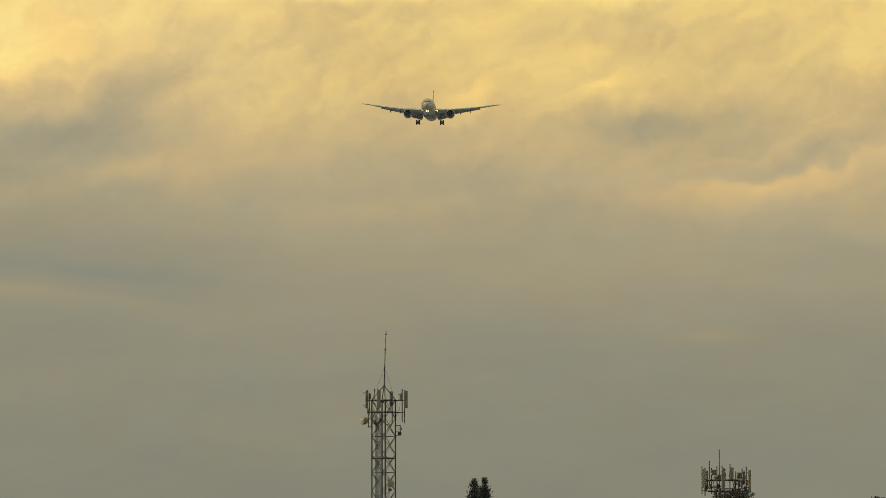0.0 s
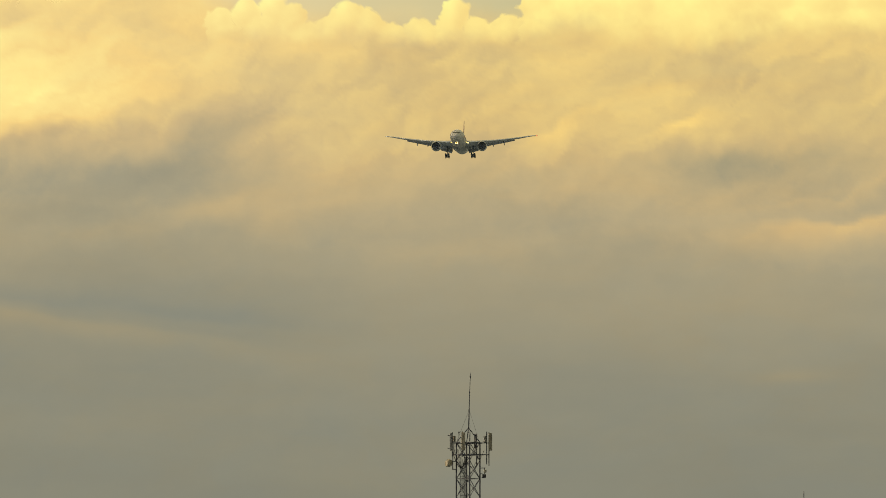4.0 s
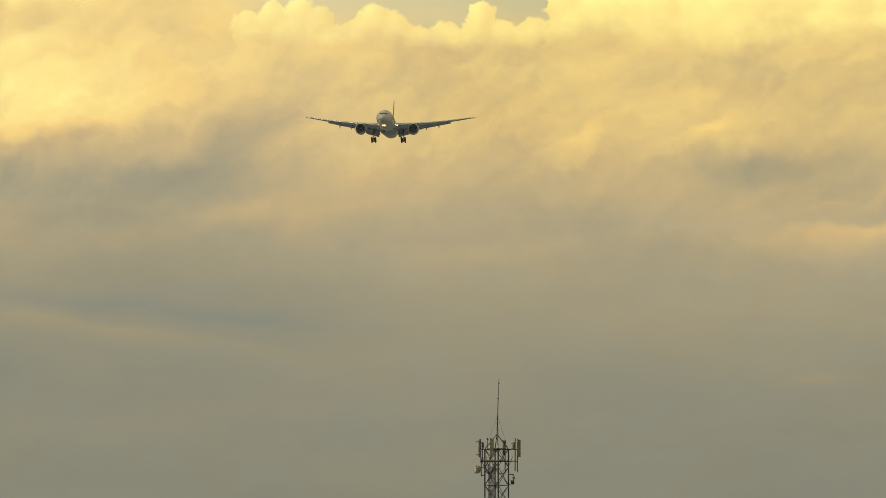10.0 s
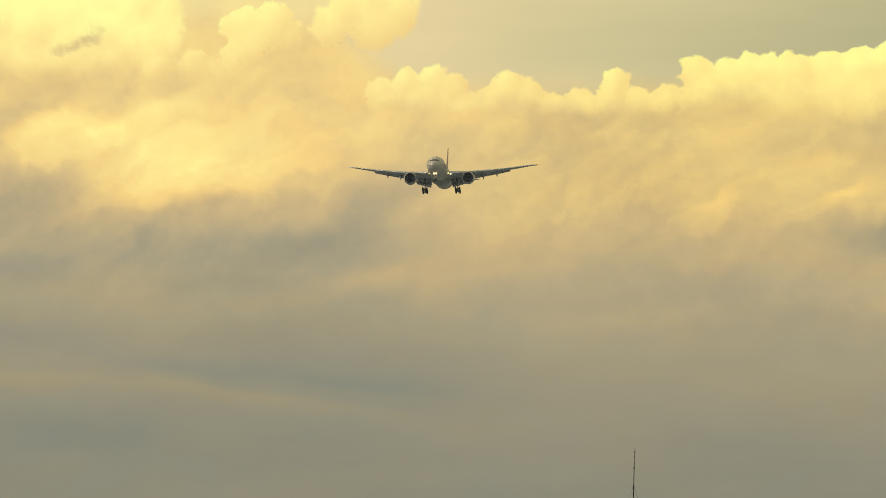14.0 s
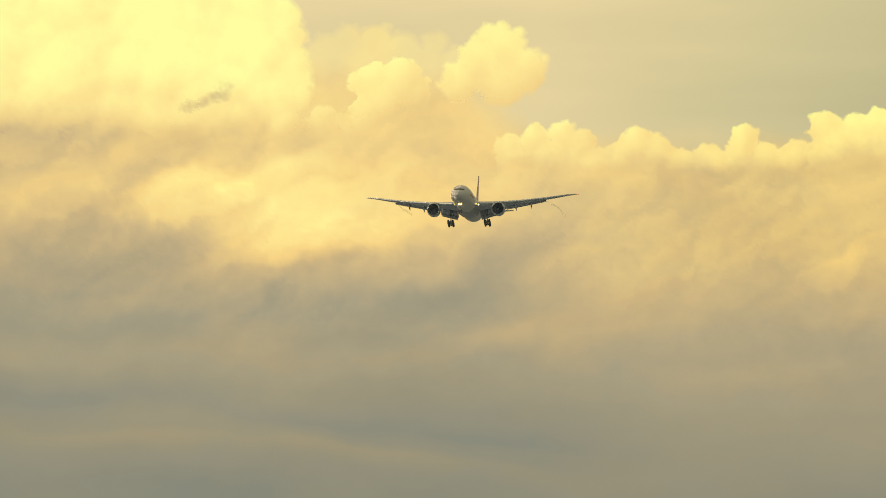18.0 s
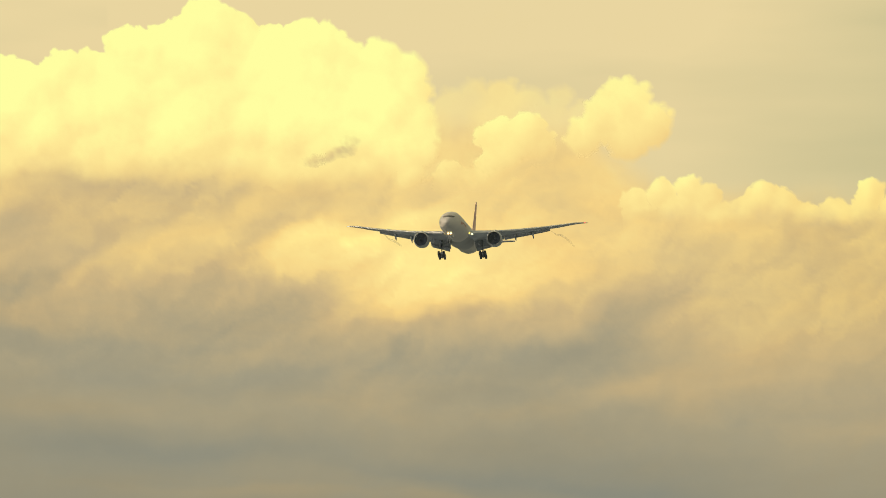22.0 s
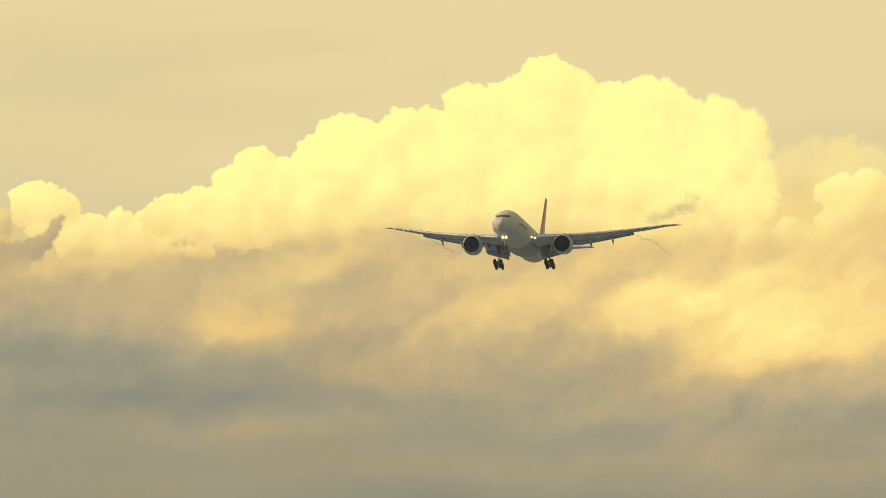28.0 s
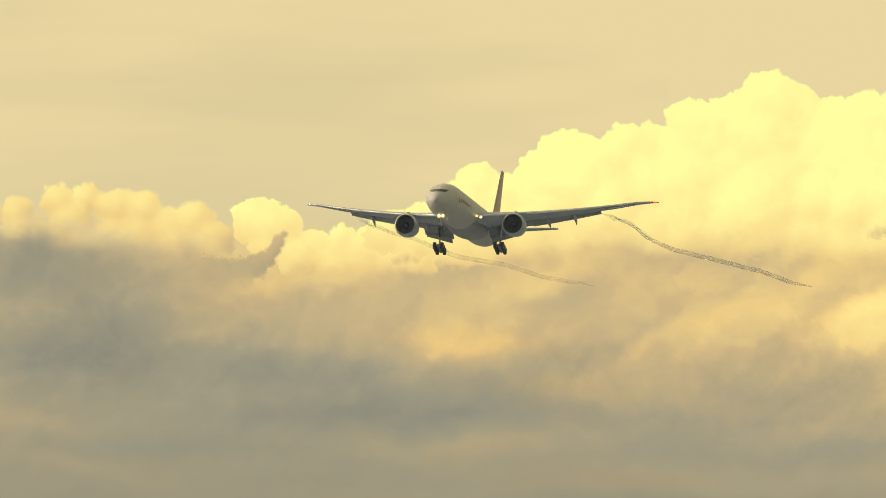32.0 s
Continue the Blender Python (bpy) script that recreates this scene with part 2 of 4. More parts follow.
def block(bm, centre, size, bevel=0.0, turn=None):
    m = Matrix.Translation(centre) @ (turn if turn else Matrix()) @ Matrix.Diagonal((*size, 1))
    vs = bmesh.ops.create_cube(bm, size=1, matrix=m)["verts"]
    if bevel:
        es = {e for v in vs for e in v.link_edges}
        bmesh.ops.bevel(bm, geom=list(es), offset=bevel, segments=2, affect="EDGES", profile=0.5)


def revolve(bm, profile, centre, n=32, caps=False):
    """Turns (x, r) pairs round the x axis."""
    cx, cy, cz = centre
    rings = [[(cx + x, cy + r * math.cos(2 * math.pi * i / n), cz + r * math.sin(2 * math.pi * i / n)) for i in range(n)] for x, r in profile]
    return loft(bm, rings, caps)


# ---- ground ----


def make_ground():
    bm = bmesh.new()
    radii = [0, 40, 120, 300, 600, 1000, 1700, 2700, 3700, 4550]
    n = 72
    centre = bm.verts.new((0, 0, 0))
    last = None
    for r in radii[1:]:
        row = []
        for i in range(n):
            a = 2 * math.pi * i / n
            p = Vector((r * math.cos(a), r * math.sin(a), 0))
            p.z = 0.0 if r < 200 else 0.5 * noise.noise(p * 0.004)
            row.append(bm.verts.new(p))
        for i in range(n):
            j = (i + 1) % n
            if last is None:
                bm.faces.new((centre, row[i], row[j]))
            else:
                bm.faces.new((last[i], row[i], row[j], last[j]))
        last = row
    ob = new("ground", finish(bm, "ground", BOUNCE_GROUND))
    return tagged(ob, "flat unseen blue-grey ground reaching the horizon, tinted to bounce light upwards", "ground", kind="structure")


make_ground()

# ---- sky: angles are counted in hundredth-degree-like steps of 1/14714 rad, u to the right and v down ----
STEP = 784 / math.tan(radians(6.1) / 2)
TILT = radians(2.87)


def sky_point(u, v, r):
    """Places on a sphere of radius r round the eye, for arrays u, v."""
    az, el = (u - 784) / STEP, TILT - (v - 441) / STEP
    return np.stack([r * np.sin(az) * np.cos(el), r * np.cos(az) * np.cos(el), r * np.sin(el)], -1)


def lattice(u, v, seed):
    """Smooth value noise from 0 to 1."""
    rng = np.random.RandomState(seed)
    table = rng.rand(64, 64)
    iu, iv = np.floor(u).astype(int), np.floor(v).astype(int)
    fu, fv = u - iu, v - iv
    fu, fv = fu * fu * fu * (fu * (fu * 6 - 15) + 10), fv * fv * fv * (fv * (fv * 6 - 15) + 10)
    a, b = table[iv % 64, iu % 64], table[iv % 64, (iu + 1) % 64]
    c, d = table[(iv + 1) % 64, iu % 64], table[(iv + 1) % 64, (iu + 1) % 64]
    return (a * (1 - fu) + b * fu) * (1 - fv) + (c * (1 - fu) + d * fu) * fv


def fbm(u, v, scale, octaves=5, seed=1, gain=0.5):
    total, amp, norm = 0, 1.0, 0
    for k in range(octaves):
        total = total + amp * lattice(u / scale + 17.3 * k, v / scale + 9.1 * k, seed + k)
        norm, amp, scale = norm + amp, amp * gain, scale / 2.03
    return total / norm


def smooth(x, a, b):
    s = np.clip((x - a) / (b - a), 0, 1)
    return s * s * (3 - 2 * s)


def grid_mesh(name, us, vs, radius, keep=None, back=None, deep=None):
    """A grid over the sky; keep drops the cells outside a cloud, back closes it behind where it is deep."""
    nu, nv = len(us), len(vs)
    uu, vv = np.meshgrid(us, vs)
    pts = sky_point(uu, vv, radius).reshape(-1, 3)
    idx = np.arange(nu * nv).reshape(nv, nu)
    quads = np.stack([idx[:-1, :-1], idx[1:, :-1], idx[1:, 1:], idx[:-1, 1:]], -1).reshape(-1, 4)
    if keep is not None:
        quads = quads[keep.reshape(-1)[quads].any(1)]
    if back is not None:
        pts = np.concatenate([pts, sky_point(uu, vv, back).reshape(-1, 3)])
        quads = np.concatenate([quads, quads[deep.reshape(-1)[quads].all(1)][:, ::-1] + nu * nv])
    used, inv = np.unique(quads, return_inverse=True)
    me = bpy.data.meshes.new(name)
    me.from_pydata(pts[used].tolist(), [], inv.reshape(-1, 4).tolist())
    me.polygons.foreach_set("use_smooth", [True] * len(me.polygons))
    return me, used


def attribute(me, name, values):
    me.attributes.new(name, "FLOAT", "POINT").data.foreach_set("value", np.ascontiguousarray(values, dtype=np.float32))


# soft patches of the cloud deck: u, v, half length, depth above and below its line, slope in degrees, lighter or darker, warmer or cooler
WEST_SHADE = [
    (-1860, -60, 200, 42, 95, -6, -0.38, -0.8), (-1783, 101, 270, 62, 62, 0, -0.27, -1.0), (-1640, 41, 150, 50, 50, 0, -0.15, -0.5), (-1610, -52, 160, 38, 65, -5, -0.22, -0.2),
    (-1283, 216, 260, 35, 30, 0, -0.07, -0.8), (-1583, 271, 200, 22, 22, 0, -0.05, -0.5), (-1359, 14, 220, 25, 45, 3, -0.10, -0.2),
    (-889, 7, 110, 25, 30, 8, -0.12, 0.1), (-835, 120, 80, 40, 40, 0, -0.08, 0.0), (-1289, 149, 230, 60, 60, 0, -0.14, -1.0), (-1390, 105, 170, 45, 60, 0, -0.07, -0.8), (-1500, 215, 430, 110, 160, 0, -0.06, -0.8),
    (-569, 234, 320, 25, 30, 0, -0.07, -0.8), (-997, 201, 150, 35, 35, 0, -0.08, -1.0)]
WEST_LIGHT = [
    (-1823, 226, 160, 22, 25, -8, 0.06, 0.6), (-1363, 171, 130, 25, 22, 0, 0.05, 0.5),
    (-1733, 306, 150, 20, 22, -12, 0.05, 0.5), (-1045, 92, 110, 32, 28, -6, 0.14, 1.5), (-640, 70, 220, 24, 45, 28, 0.11, 0.4),
    (-919, 179, 140, 25, 25, 0, 0.03, 0.8), (-1065, 272, 170, 24, 22, 0, 0.05, 0.7), (-789, 339, 200, 20, 25, 0, 0.02, 0.5)]
MID_SHADE = [
    (-997, -64, 140, 18, 40, 15, -0.13, -0.3), (-537, -54, 230, 20, 50, -2, -0.06, -0.1), (-747, -79, 120, 15, 40, -10, -0.05, -0.1),
    (-490, 158, 160, 48, 52, -5, -0.13, -0.2), (-647, 286, 250, 25, 25, 0, -0.05, -0.8), (-817, 391, 170, 40, 40, 0, -0.05, -0.7),
    (243, 191, 130, 80, 60, 40, -0.05, -0.2), (-47, 262, 220, 28, 35, 0, -0.06, -0.3), (-405, 288, 130, 25, 30, 0, -0.05, -0.5),
    (-505, 405, 250, 28, 30, 0, -0.06, -1.0)]
MID_LIGHT = [
    (-477, 239, 170, 18, 18, 0, 0.03, 0.6), (-137, 84, 260, 90, 88, 5, 0.22, 0.3), (-87, 160, 170, 42, 24, 8, 0.14, 0.6), (-330, 20, 120, 20, 40, 10, 0.08, 0.3), (-75, -112, 110, 45, 45, 0, 0.13, 0.4),
    (-235, 15, 160, 18, 30, 15, 0.11, 0.3), (240, 290, 120, 16, 25, 14, 0.06, 0.6), (55, 345, 90, 14, 22, 10, 0.04, 0.6),
    (-420, 480, 240, 10, 24, 0, 0.05, 0.9), (60, 506, 260, 10, 24, -8, 0.06, 0.9)]
EAST_SHADE = [
    (-103, 451, 190, 25, 10, -6, -0.04, -0.9), (272, 491, 190, 22, 10, -4, -0.03, -0.8), (215, 240, 180, 28, 35, 8, -0.06, -0.2), (160, 420, 330, 125, 140, 0, -0.10, -0.3),
    (47, 311, 130, 16, 18, 0, -0.04, -0.2), (-303, 581, 200, 60, 60, 0, -0.03, -1.0), (1172, 208, 130, 34, 38, 8, -0.17, -0.4),
    (265, 75, 110, 36, 40, 48, -0.03, -0.1), (155, 212, 150, 36, 40, 22, -0.10, -0.3), (-80, 245, 180, 25, 35, 0, -0.05, -0.3),
    (1480, 262, 130, 25, 12, 9, -0.06, -0.3), (1000, 55, 350, 25, 40, 0, -0.04, 0.0)]
EAST_LIGHT = [
    (847, 171, 120, 14, 40, 35, 0.05, 0.3), (1047, 151, 90, 8, 30, 35, 0.08, 0.4), (420, 290, 130, 25, 30, 12, 0.04, 0.5),
    (75, 95, 95, 60, 60, 20, 0.06, 0.5), (655, 155, 220, 90, 90, 0, 0.02, 0.0), (1430, 296, 190, 6, 30, 9, 0.10, 0.8), (1340, 262, 120, 5, 22, 16, 0.05, 0.5), (1300, 325, 130, 6, 30, 14, 0.06, 0.6),
    (1250, 597, 90, 12, 12, 0, 0.035, 1.0), (1075, 132, 45, 6, 25, 50, 0.06, 0.3), (860, 158, 70, 8, 30, 40, 0.05, 0.3),
    (430, 15, 160, 30, 20, 0, 0.05, 0.2)]


def gold_at(u, v):
    return 0.5 * smooth(u + 0.5 * v, 250, 800) * (1 - smooth(v, 120, 330))


def cloud_deck(u, v):
    """How light the cloud deck is, how far it gives way to clear sky, and how much fine texture it shows."""
    calm = 1 - 0.82 * smooth(v - 0.05 * u, 130, 500)
    wu = u + 150 * (fbm(u, v, 240, 5, 11) - 0.5) + 44 * calm * (fbm(u, v, 55, 3, 13) - 0.5)
    wv = v + (25 + 60 * calm) * (fbm(u, v, 190, 5, 21) - 0.5) + 30 * calm * (fbm(u, v, 48, 3, 23) - 0.5)
    east = np.interp(wv, (-300, -100, 0, 150, 300, 450, 600, 882, 1000, 1250), (0.74, 0.74, 0.72, 0.63, 0.49, 0.36, 0.24, 0.165, 0.15, 0.12))
    west = np.interp(wv, (-300, -100, -40, 50, 120, 220, 330, 450, 600, 1250), (0.74, 0.75, 0.72, 0.64, 0.54, 0.43, 0.37, 0.29, 0.22, 0.12))
    k = smooth(u, -800, 150)
    shade = west * (1 - k) + east * k
    warm = 0.5 + 0 * shade
    for pu, pv, a, above, below, slope, amount, hue in WEST_SHADE + WEST_LIGHT + MID_SHADE + MID_LIGHT + EAST_SHADE + EAST_LIGHT:
        c, s = math.cos(radians(slope)), math.sin(radians(slope))
        du, dv = wu - pu, wv - pv
        across = du * s + dv * c
        weight = np.exp(-((du * c - dv * s) / a) ** 2 - (across / np.where(across < 0, above, below)) ** 2)
        shade, warm = shade + amount * weight, warm + 0.36 * hue * weight
    # texture: feathers rising to the right in the upper deck, level layers below it
    along, across = (0.84 * wu - 0.54 * wv), (0.54 * wu + 0.84 * wv)
    rising = fbm(along * 0.42, across * 1.25, 105, 6, 31, 0.52) - 0.5
    level = fbm(wu * 0.32, wv * 1.5, 95, 5, 71, 0.5) - 0.5
    low = smooth(v - 0.06 * np.maximum(u, 0), 130, 300)
    rough = 0.45 + 0.55 * smooth(u, -900, -150)
    shade = shade + (1 - low) * rough * (0.27 - 0.08 * smooth(u, -700, 300)) * rising + low * (0.03 + 0.13 * calm) * level
    # curled edges of small puffs, sharper than the feathers and fainter to the east
    soft = 1 - 0.45 * smooth(u, -700, 200)
    for size, amount, seed in ((150, 0.06, 141), (70, 0.05, 151), (34, 0.022, 161)):
        curl = fbm(along * 0.62 + 30 * rising, across * 1.15, size, 5, seed, 0.55)
        shade = shade + amount * soft * rough * (1 - 0.75 * low) * (0.35 + 0.65 * calm) * (smooth(curl, 0.45, 0.545) - 0.5)
    heaped = np.abs(fbm(wu, wv * 1.2, 120, 4, 61, 0.45) - 0.5)
    shade = shade - 0.10 * (heaped - 0.09) * smooth(-v, -220, 40)
    top = np.interp(u, (-2000, -1300, -1000, -150, -120, 60, 160, 240, 300, 800, 1000), (-125, -100, -130, -140, -165, -165, -135, -85, -38, -26, -78))
    edge = top + 60 * (fbm(u, v, 120, 5, 51, 0.6) - 0.5)
    clear = 1 - smooth(v, edge - 40, edge + 45)
    # fine fibres drawn out along the feathers
    fibre = fbm(along * 0.55, across * 1.6, 44, 4, 111, 0.6) - 0.5
    shade = shade + 0.09 * soft * rough * calm * fibre * (0.4 + 0.6 * smooth(v, -60, 120))
    return np.clip(shade, 0, 1), clear, calm, np.clip(warm, 0, 1)


def make_sky():
    fine_u, fine_v = np.arange(-2320, 1920, 6.0), np.arange(-850, 1400, 6.0)
    us = np.concatenate([np.linspace(-12000, -2360, 90), fine_u, np.linspace(1960, 57000, 260)])
    vs = np.concatenate([np.linspace(-22300, -890, 130), fine_v])
    me, used = grid_mesh("sky_backdrop", us, vs, 4860.0)
    uu, vv = (g.reshape(-1)[used] for g in np.meshgrid(us, vs))
    shade, clear, calm, warm = cloud_deck(uu, vv)
    attribute(me, "shade", shade), attribute(me, "clear", clear), attribute(me, "calm", calm), attribute(me, "warm", warm), attribute(me, "gold", gold_at(uu, vv))
    west = np.clip(np.where(uu < 1200, 1 - 0.6 * (uu - 300) / 900, 0.4 * (1 - (uu - 1200) / 8000)), 0, 1)
    west = west - 0.15 * (np.maximum(vv, -500) + 200) / 300 * (uu < 3000) * (uu > -700) - 0.09 * smooth(vv, -600, -280) * smooth(-uu, 500, 1500)
    west = west + 0.30 * (fbm(uu * 0.16 + 0.1 * vv, vv, 120, 5, 131) - 0.5)
    attribute(me, "west", np.clip(west, 0, 1))
    me.materials.append(SKY_MAT)
    ob = new("sky_backdrop", me)
    ob.location = EYE
    return tagged(ob, "hazy yellow evening sky above a grey streaked cloud deck", "sky", kind="structure")


def blurred(field, passes):
    for k in range(passes):
        pad = np.pad(field, 1, mode="edge")
        field = (pad[1:-1, 1:-1] * 4 + pad[:-2, 1:-1] + pad[2:, 1:-1] + pad[1:-1, :-2] + pad[1:-1, 2:]) / 8
    return field


def make_cumulus(puffs, label, radius, base, light, seed, fade=30.0, warmth=0.10, wispy=0.0, crisp=((0, 1.0),), name="cumulus_cloud", heads=1, shift=(0, 0), thin=0.0, buds=12, opacity=1.0):
    """A heap cloud: large puffs (u, v, r) that bud smaller ones round their rims; it dissolves below its base line.
    Its heads stand side by side and melt into one another."""
    rng = np.random.RandomState(seed)
    puffs = [(u + shift[0], v + shift[1], r) for u, v, r in puffs]
    heap = [(u, v, r * 0.95) for u, v, r in puffs]
    for u, v, r in puffs:
        for k in range(buds):
            a, s = rng.uniform(0, 2 * math.pi), r * rng.uniform(0.10, 0.25)
            d = r * rng.uniform(0.78, 0.92)
            bu, bv = u + d * math.cos(a), v + d * math.sin(a)
            heap.append((bu, bv, s))
            for q in range(4):
                a2, s2 = rng.uniform(0, 2 * math.pi), s * rng.uniform(0.2, 0.4)
                heap.append((bu + s * 0.85 * math.cos(a2), bv + s * 0.85 * math.sin(a2), s2))
    hp = np.array(heap)
    step = 3.0
    us = np.arange((hp[:, 0] - hp[:, 2]).min() - 24, (hp[:, 0] + hp[:, 2]).max() + 24, step)
    vs = np.arange((hp[:, 1] - hp[:, 2]).min() - 24, (hp[:, 1] + hp[:, 2]).max() + 24, step)
    uu, vv = np.meshgrid(us, vs)
    wu = uu + 13 * (fbm(uu, vv, 46, 4, seed + 1) - 0.5) + 5 * (fbm(uu, vv, 11, 2, seed + 2) - 0.5)
    wv = vv + 13 * (fbm(uu, vv, 46, 4, seed + 14) - 0.5) + 5 * (fbm(uu, vv, 11, 2, seed + 15) - 0.5)
    inside, high = np.full(uu.shape, -40.0), np.zeros(uu.shape)
    for u, v, r in heap:
        d2 = (wu - u) ** 2 + (wv - v) ** 2
        inside = np.maximum(inside, r - np.sqrt(d2))
        high = np.maximum(high, np.sqrt(np.maximum(r * r - d2, 0)) + 0.35 * r * (d2 < r * r))
    inside = inside - thin + (26 * (fbm(uu * 0.8, vv * 1.3, 22, 4, seed + 40, 0.6) - 0.5) if buds < 5 else 0)
    high = blurred(high, 4)
    lit = 0
    for field, share in ((blurred(high, 8), 0.28), (blurred(high, 60), 0.72)):
        gv, gu = np.gradient(field, step)
        lit = lit + share * (0.45 * gu + 0.62 * gv + 0.64) / np.sqrt(1 + gu ** 2 + gv ** 2)
    bl = np.interp(uu, [b[0] for b in base], [b[1] for b in base]) + 70 * (fbm(uu, vv, 80, 5, seed + 3, 0.6) - 0.5)
    soft = 1 - smooth(vv, bl - fade, bl + fade)
    if wispy:
        soft = soft * (1 - wispy * smooth(fbm(uu, vv, 60, 5, seed + 9, 0.6), 0.35, 0.65))
    soft = soft * opacity
    billow = np.abs(fbm(wu, wv, 60, 5, seed + 6, 0.55) - 0.5)
    shade = light + warmth * (lit - 0.6) + 0.07 * (fbm(uu, vv, 130, 4, seed + 5) - 0.5) - 0.10 * (billow - 0.09) - 0.12 * smooth(vv, bl - 110, bl + 10)
    ragged = np.interp(uu, [c[0] for c in crisp], [c[1] for c in crisp])
    metre = radius / STEP
    cloud = tagged(new(name), label, "cloud")
    cloud.location = EYE
    lo, hi = us[0], us[-1]
    for k in range(heads):
        left, right = lo + (hi - lo) * k / heads, lo + (hi - lo) * (k + 1) / heads
        bend = 40 * (fbm(vv, uu * 0.3, 60, 3, seed + 30) - 0.5)
        share = (smooth(uu + bend, left - 70, left - 15) if k else 1.0) * (1 - smooth(uu + bend, right + 15, right + 70) if k < heads - 1 else 1.0)
        share = share + 0 * uu
        far = radius + 7 * (k % 2)
        me, used = grid_mesh("cloud_head", us, vs, far - high * metre * 0.8, (inside > -12) & (share * soft > 0.02), far + high * metre * 0.3 + 1.0, (inside > 8) & (share * soft > 0.97))
        flat = used % uu.size
        for key, field in (("shade", shade), ("edge", (inside + 1.0) * ragged), ("soft", soft * share), ("fray", ragged ** 1.2), ("gold", gold_at(uu, vv))):
            attribute(me, key, field.reshape(-1)[flat])
        me.materials.append(CUMULUS)
        new("cloud_head", me).parent = cloud
    return cloud


sky_backdrop = make_sky()
CROWN = [(-1204, -106, 36), (-1144, -126, 36), (-1084, -165, 34), (-1040, -193, 41), (-992, -170, 40), (-945, -200, 34), (-930, -222, 34),
         (-888, -244, 48), (-855, -240, 46), (-810, -225, 50), (-772, -268, 36), (-732, -272, 30), (-657, -298, 48), (-612, -303, 42), (-567, -322, 40),
         (-517, -332, 62), (-470, -326, 44), (-407, -312, 38), (-352, -308, 52), (-307, -302, 48), (-282, -288, 45), (-207, -273, 50), (-167, -262, 45),
         (-152, -228, 36), (-150, -190, 34)]
# below its crown the tower is filled with heaped puffs down to its base
TOWERING = CROWN + [(u + (9 if k % 2 else -9), v + (0.9 + 1.1 * k) * r, r * 1.05) for u, v, r in CROWN for k in range(6) if v + (0.9 + 1.1 * k) * r < -80]
TOWERING += [(u, -100, 55) for u in range(-1080, -190, 70)]
FILL = random.Random(77)
TOWERING += [(FILL.uniform(-860, -200), FILL.uniform(-205, -130), FILL.uniform(42, 66)) for k in range(34)] + [(FILL.uniform(-610, -240), FILL.uniform(-270, -210), FILL.uniform(36, 48)) for k in range(14)]
WEST_HEADS = [(-1248, -77, 40), (-1198, -67, 40), (-1058, -107, 60), (-1202, -120, 35), (-1242, -90, 35), (-1292, -95, 30), (-1342, -90, 35),
              (-1447, -135, 42), (-1422, -130, 44), (-1392, -125, 35), (-1425, -90, 34), (-1370, -70, 35), (-1310, -60, 40), (-1160, -60, 40)]
WEST_ROW = [(-1542, -125, 40), (-1582, -115, 40), (-1632, -145, 40), (-1672, -150, 35), (-1500, -95, 35), (-1560, -80, 45), (-1640, -90, 50),
            (-1783, -160, 35), (-1733, -168, 30), (-1853, -140, 35), (-1693, -150, 30), (-1923, -150, 40), (-1990, -140, 45), (-2060, -150, 50), (-1760, -110, 50), (-1850, -90, 50)]
WEST_ROW += [(u, -85, 45) for u in range(-2050, -1480, 60)]
WISP = [(-342, -104, 11), (-333, -108, 14), (-323, -111, 16), (-313, -112, 14), (-304, -115, 12), (-295, -120, 14), (-286, -126, 17), (-277, -131, 19), (-268, -135, 17), (-259, -138, 13), (-251, -141, 9)]
SWIRL = [(-1500, -38, 36), (-1470, -42, 30), (-1445, -52, 27), (-1425, -66, 22), (-1410, -82, 20), (-1400, -98, 17), (-1392, -110, 11), (-1530, -45, 36), (-1480, -10, 40)]
SHRED = [(-1190, -66, 10), (-1176, -68, 12), (-1160, -64, 8), (-1090, -48, 9), (-1075, -50, 7)]
MIDDLE = [(222, -202, 54), (266, -168, 46), (182, -172, 40), (150, -148, 36), (232, -150, 48), (205, -228, 26), (195, -185, 50)]
NEAR_MIDDLE = [(-2, -148, 38), (46, -148, 44), (16, -112, 42), (70, -128, 36), (-88, -72, 34), (-55, -55, 36), (-10, -85, 36)]
VEIL = [(-95, -125, 44), (-130, -108, 40), (-50, -120, 44), (-45, -218, 38), (5, -212, 42), (52, -198, 44), (106, -212, 30), (-75, -180, 58), (0, -165, 62), (90, -160, 58), (-120, -160, 50), (150, -165, 50)]
EAST_ROW = [(288, -44, 30), (338, -54, 28), (238, -34, 28), (368, -39, 30), (468, -29, 40), (438, -4, 40), (498, -19, 40), (528, 1, 35),
            (588, -14, 25), (658, -44, 30), (648, -19, 30), (698, -19, 25), (748, -14, 35), (788, -4, 35), (320, -10, 36)]
EAST_BANK = [(808, -59, 40), (858, -49, 45), (918, -54, 50), (978, -49, 50), (1038, -64, 40), (1098, -69, 45), (1158, -79, 50), (1230, -90, 55),
             (1310, -80, 60), (1390, -95, 60), (1470, -85, 60), (1560, -90, 60), (1650, -80, 60), (870, -10, 50), (960, -5, 60), (1060, -15, 60)]
EAST_ROW += [(u, 2, 34) for u in range(250, 830, 50)]
EAST_BANK += [(u, 8, 72) for u in range(840, 1700, 70)]
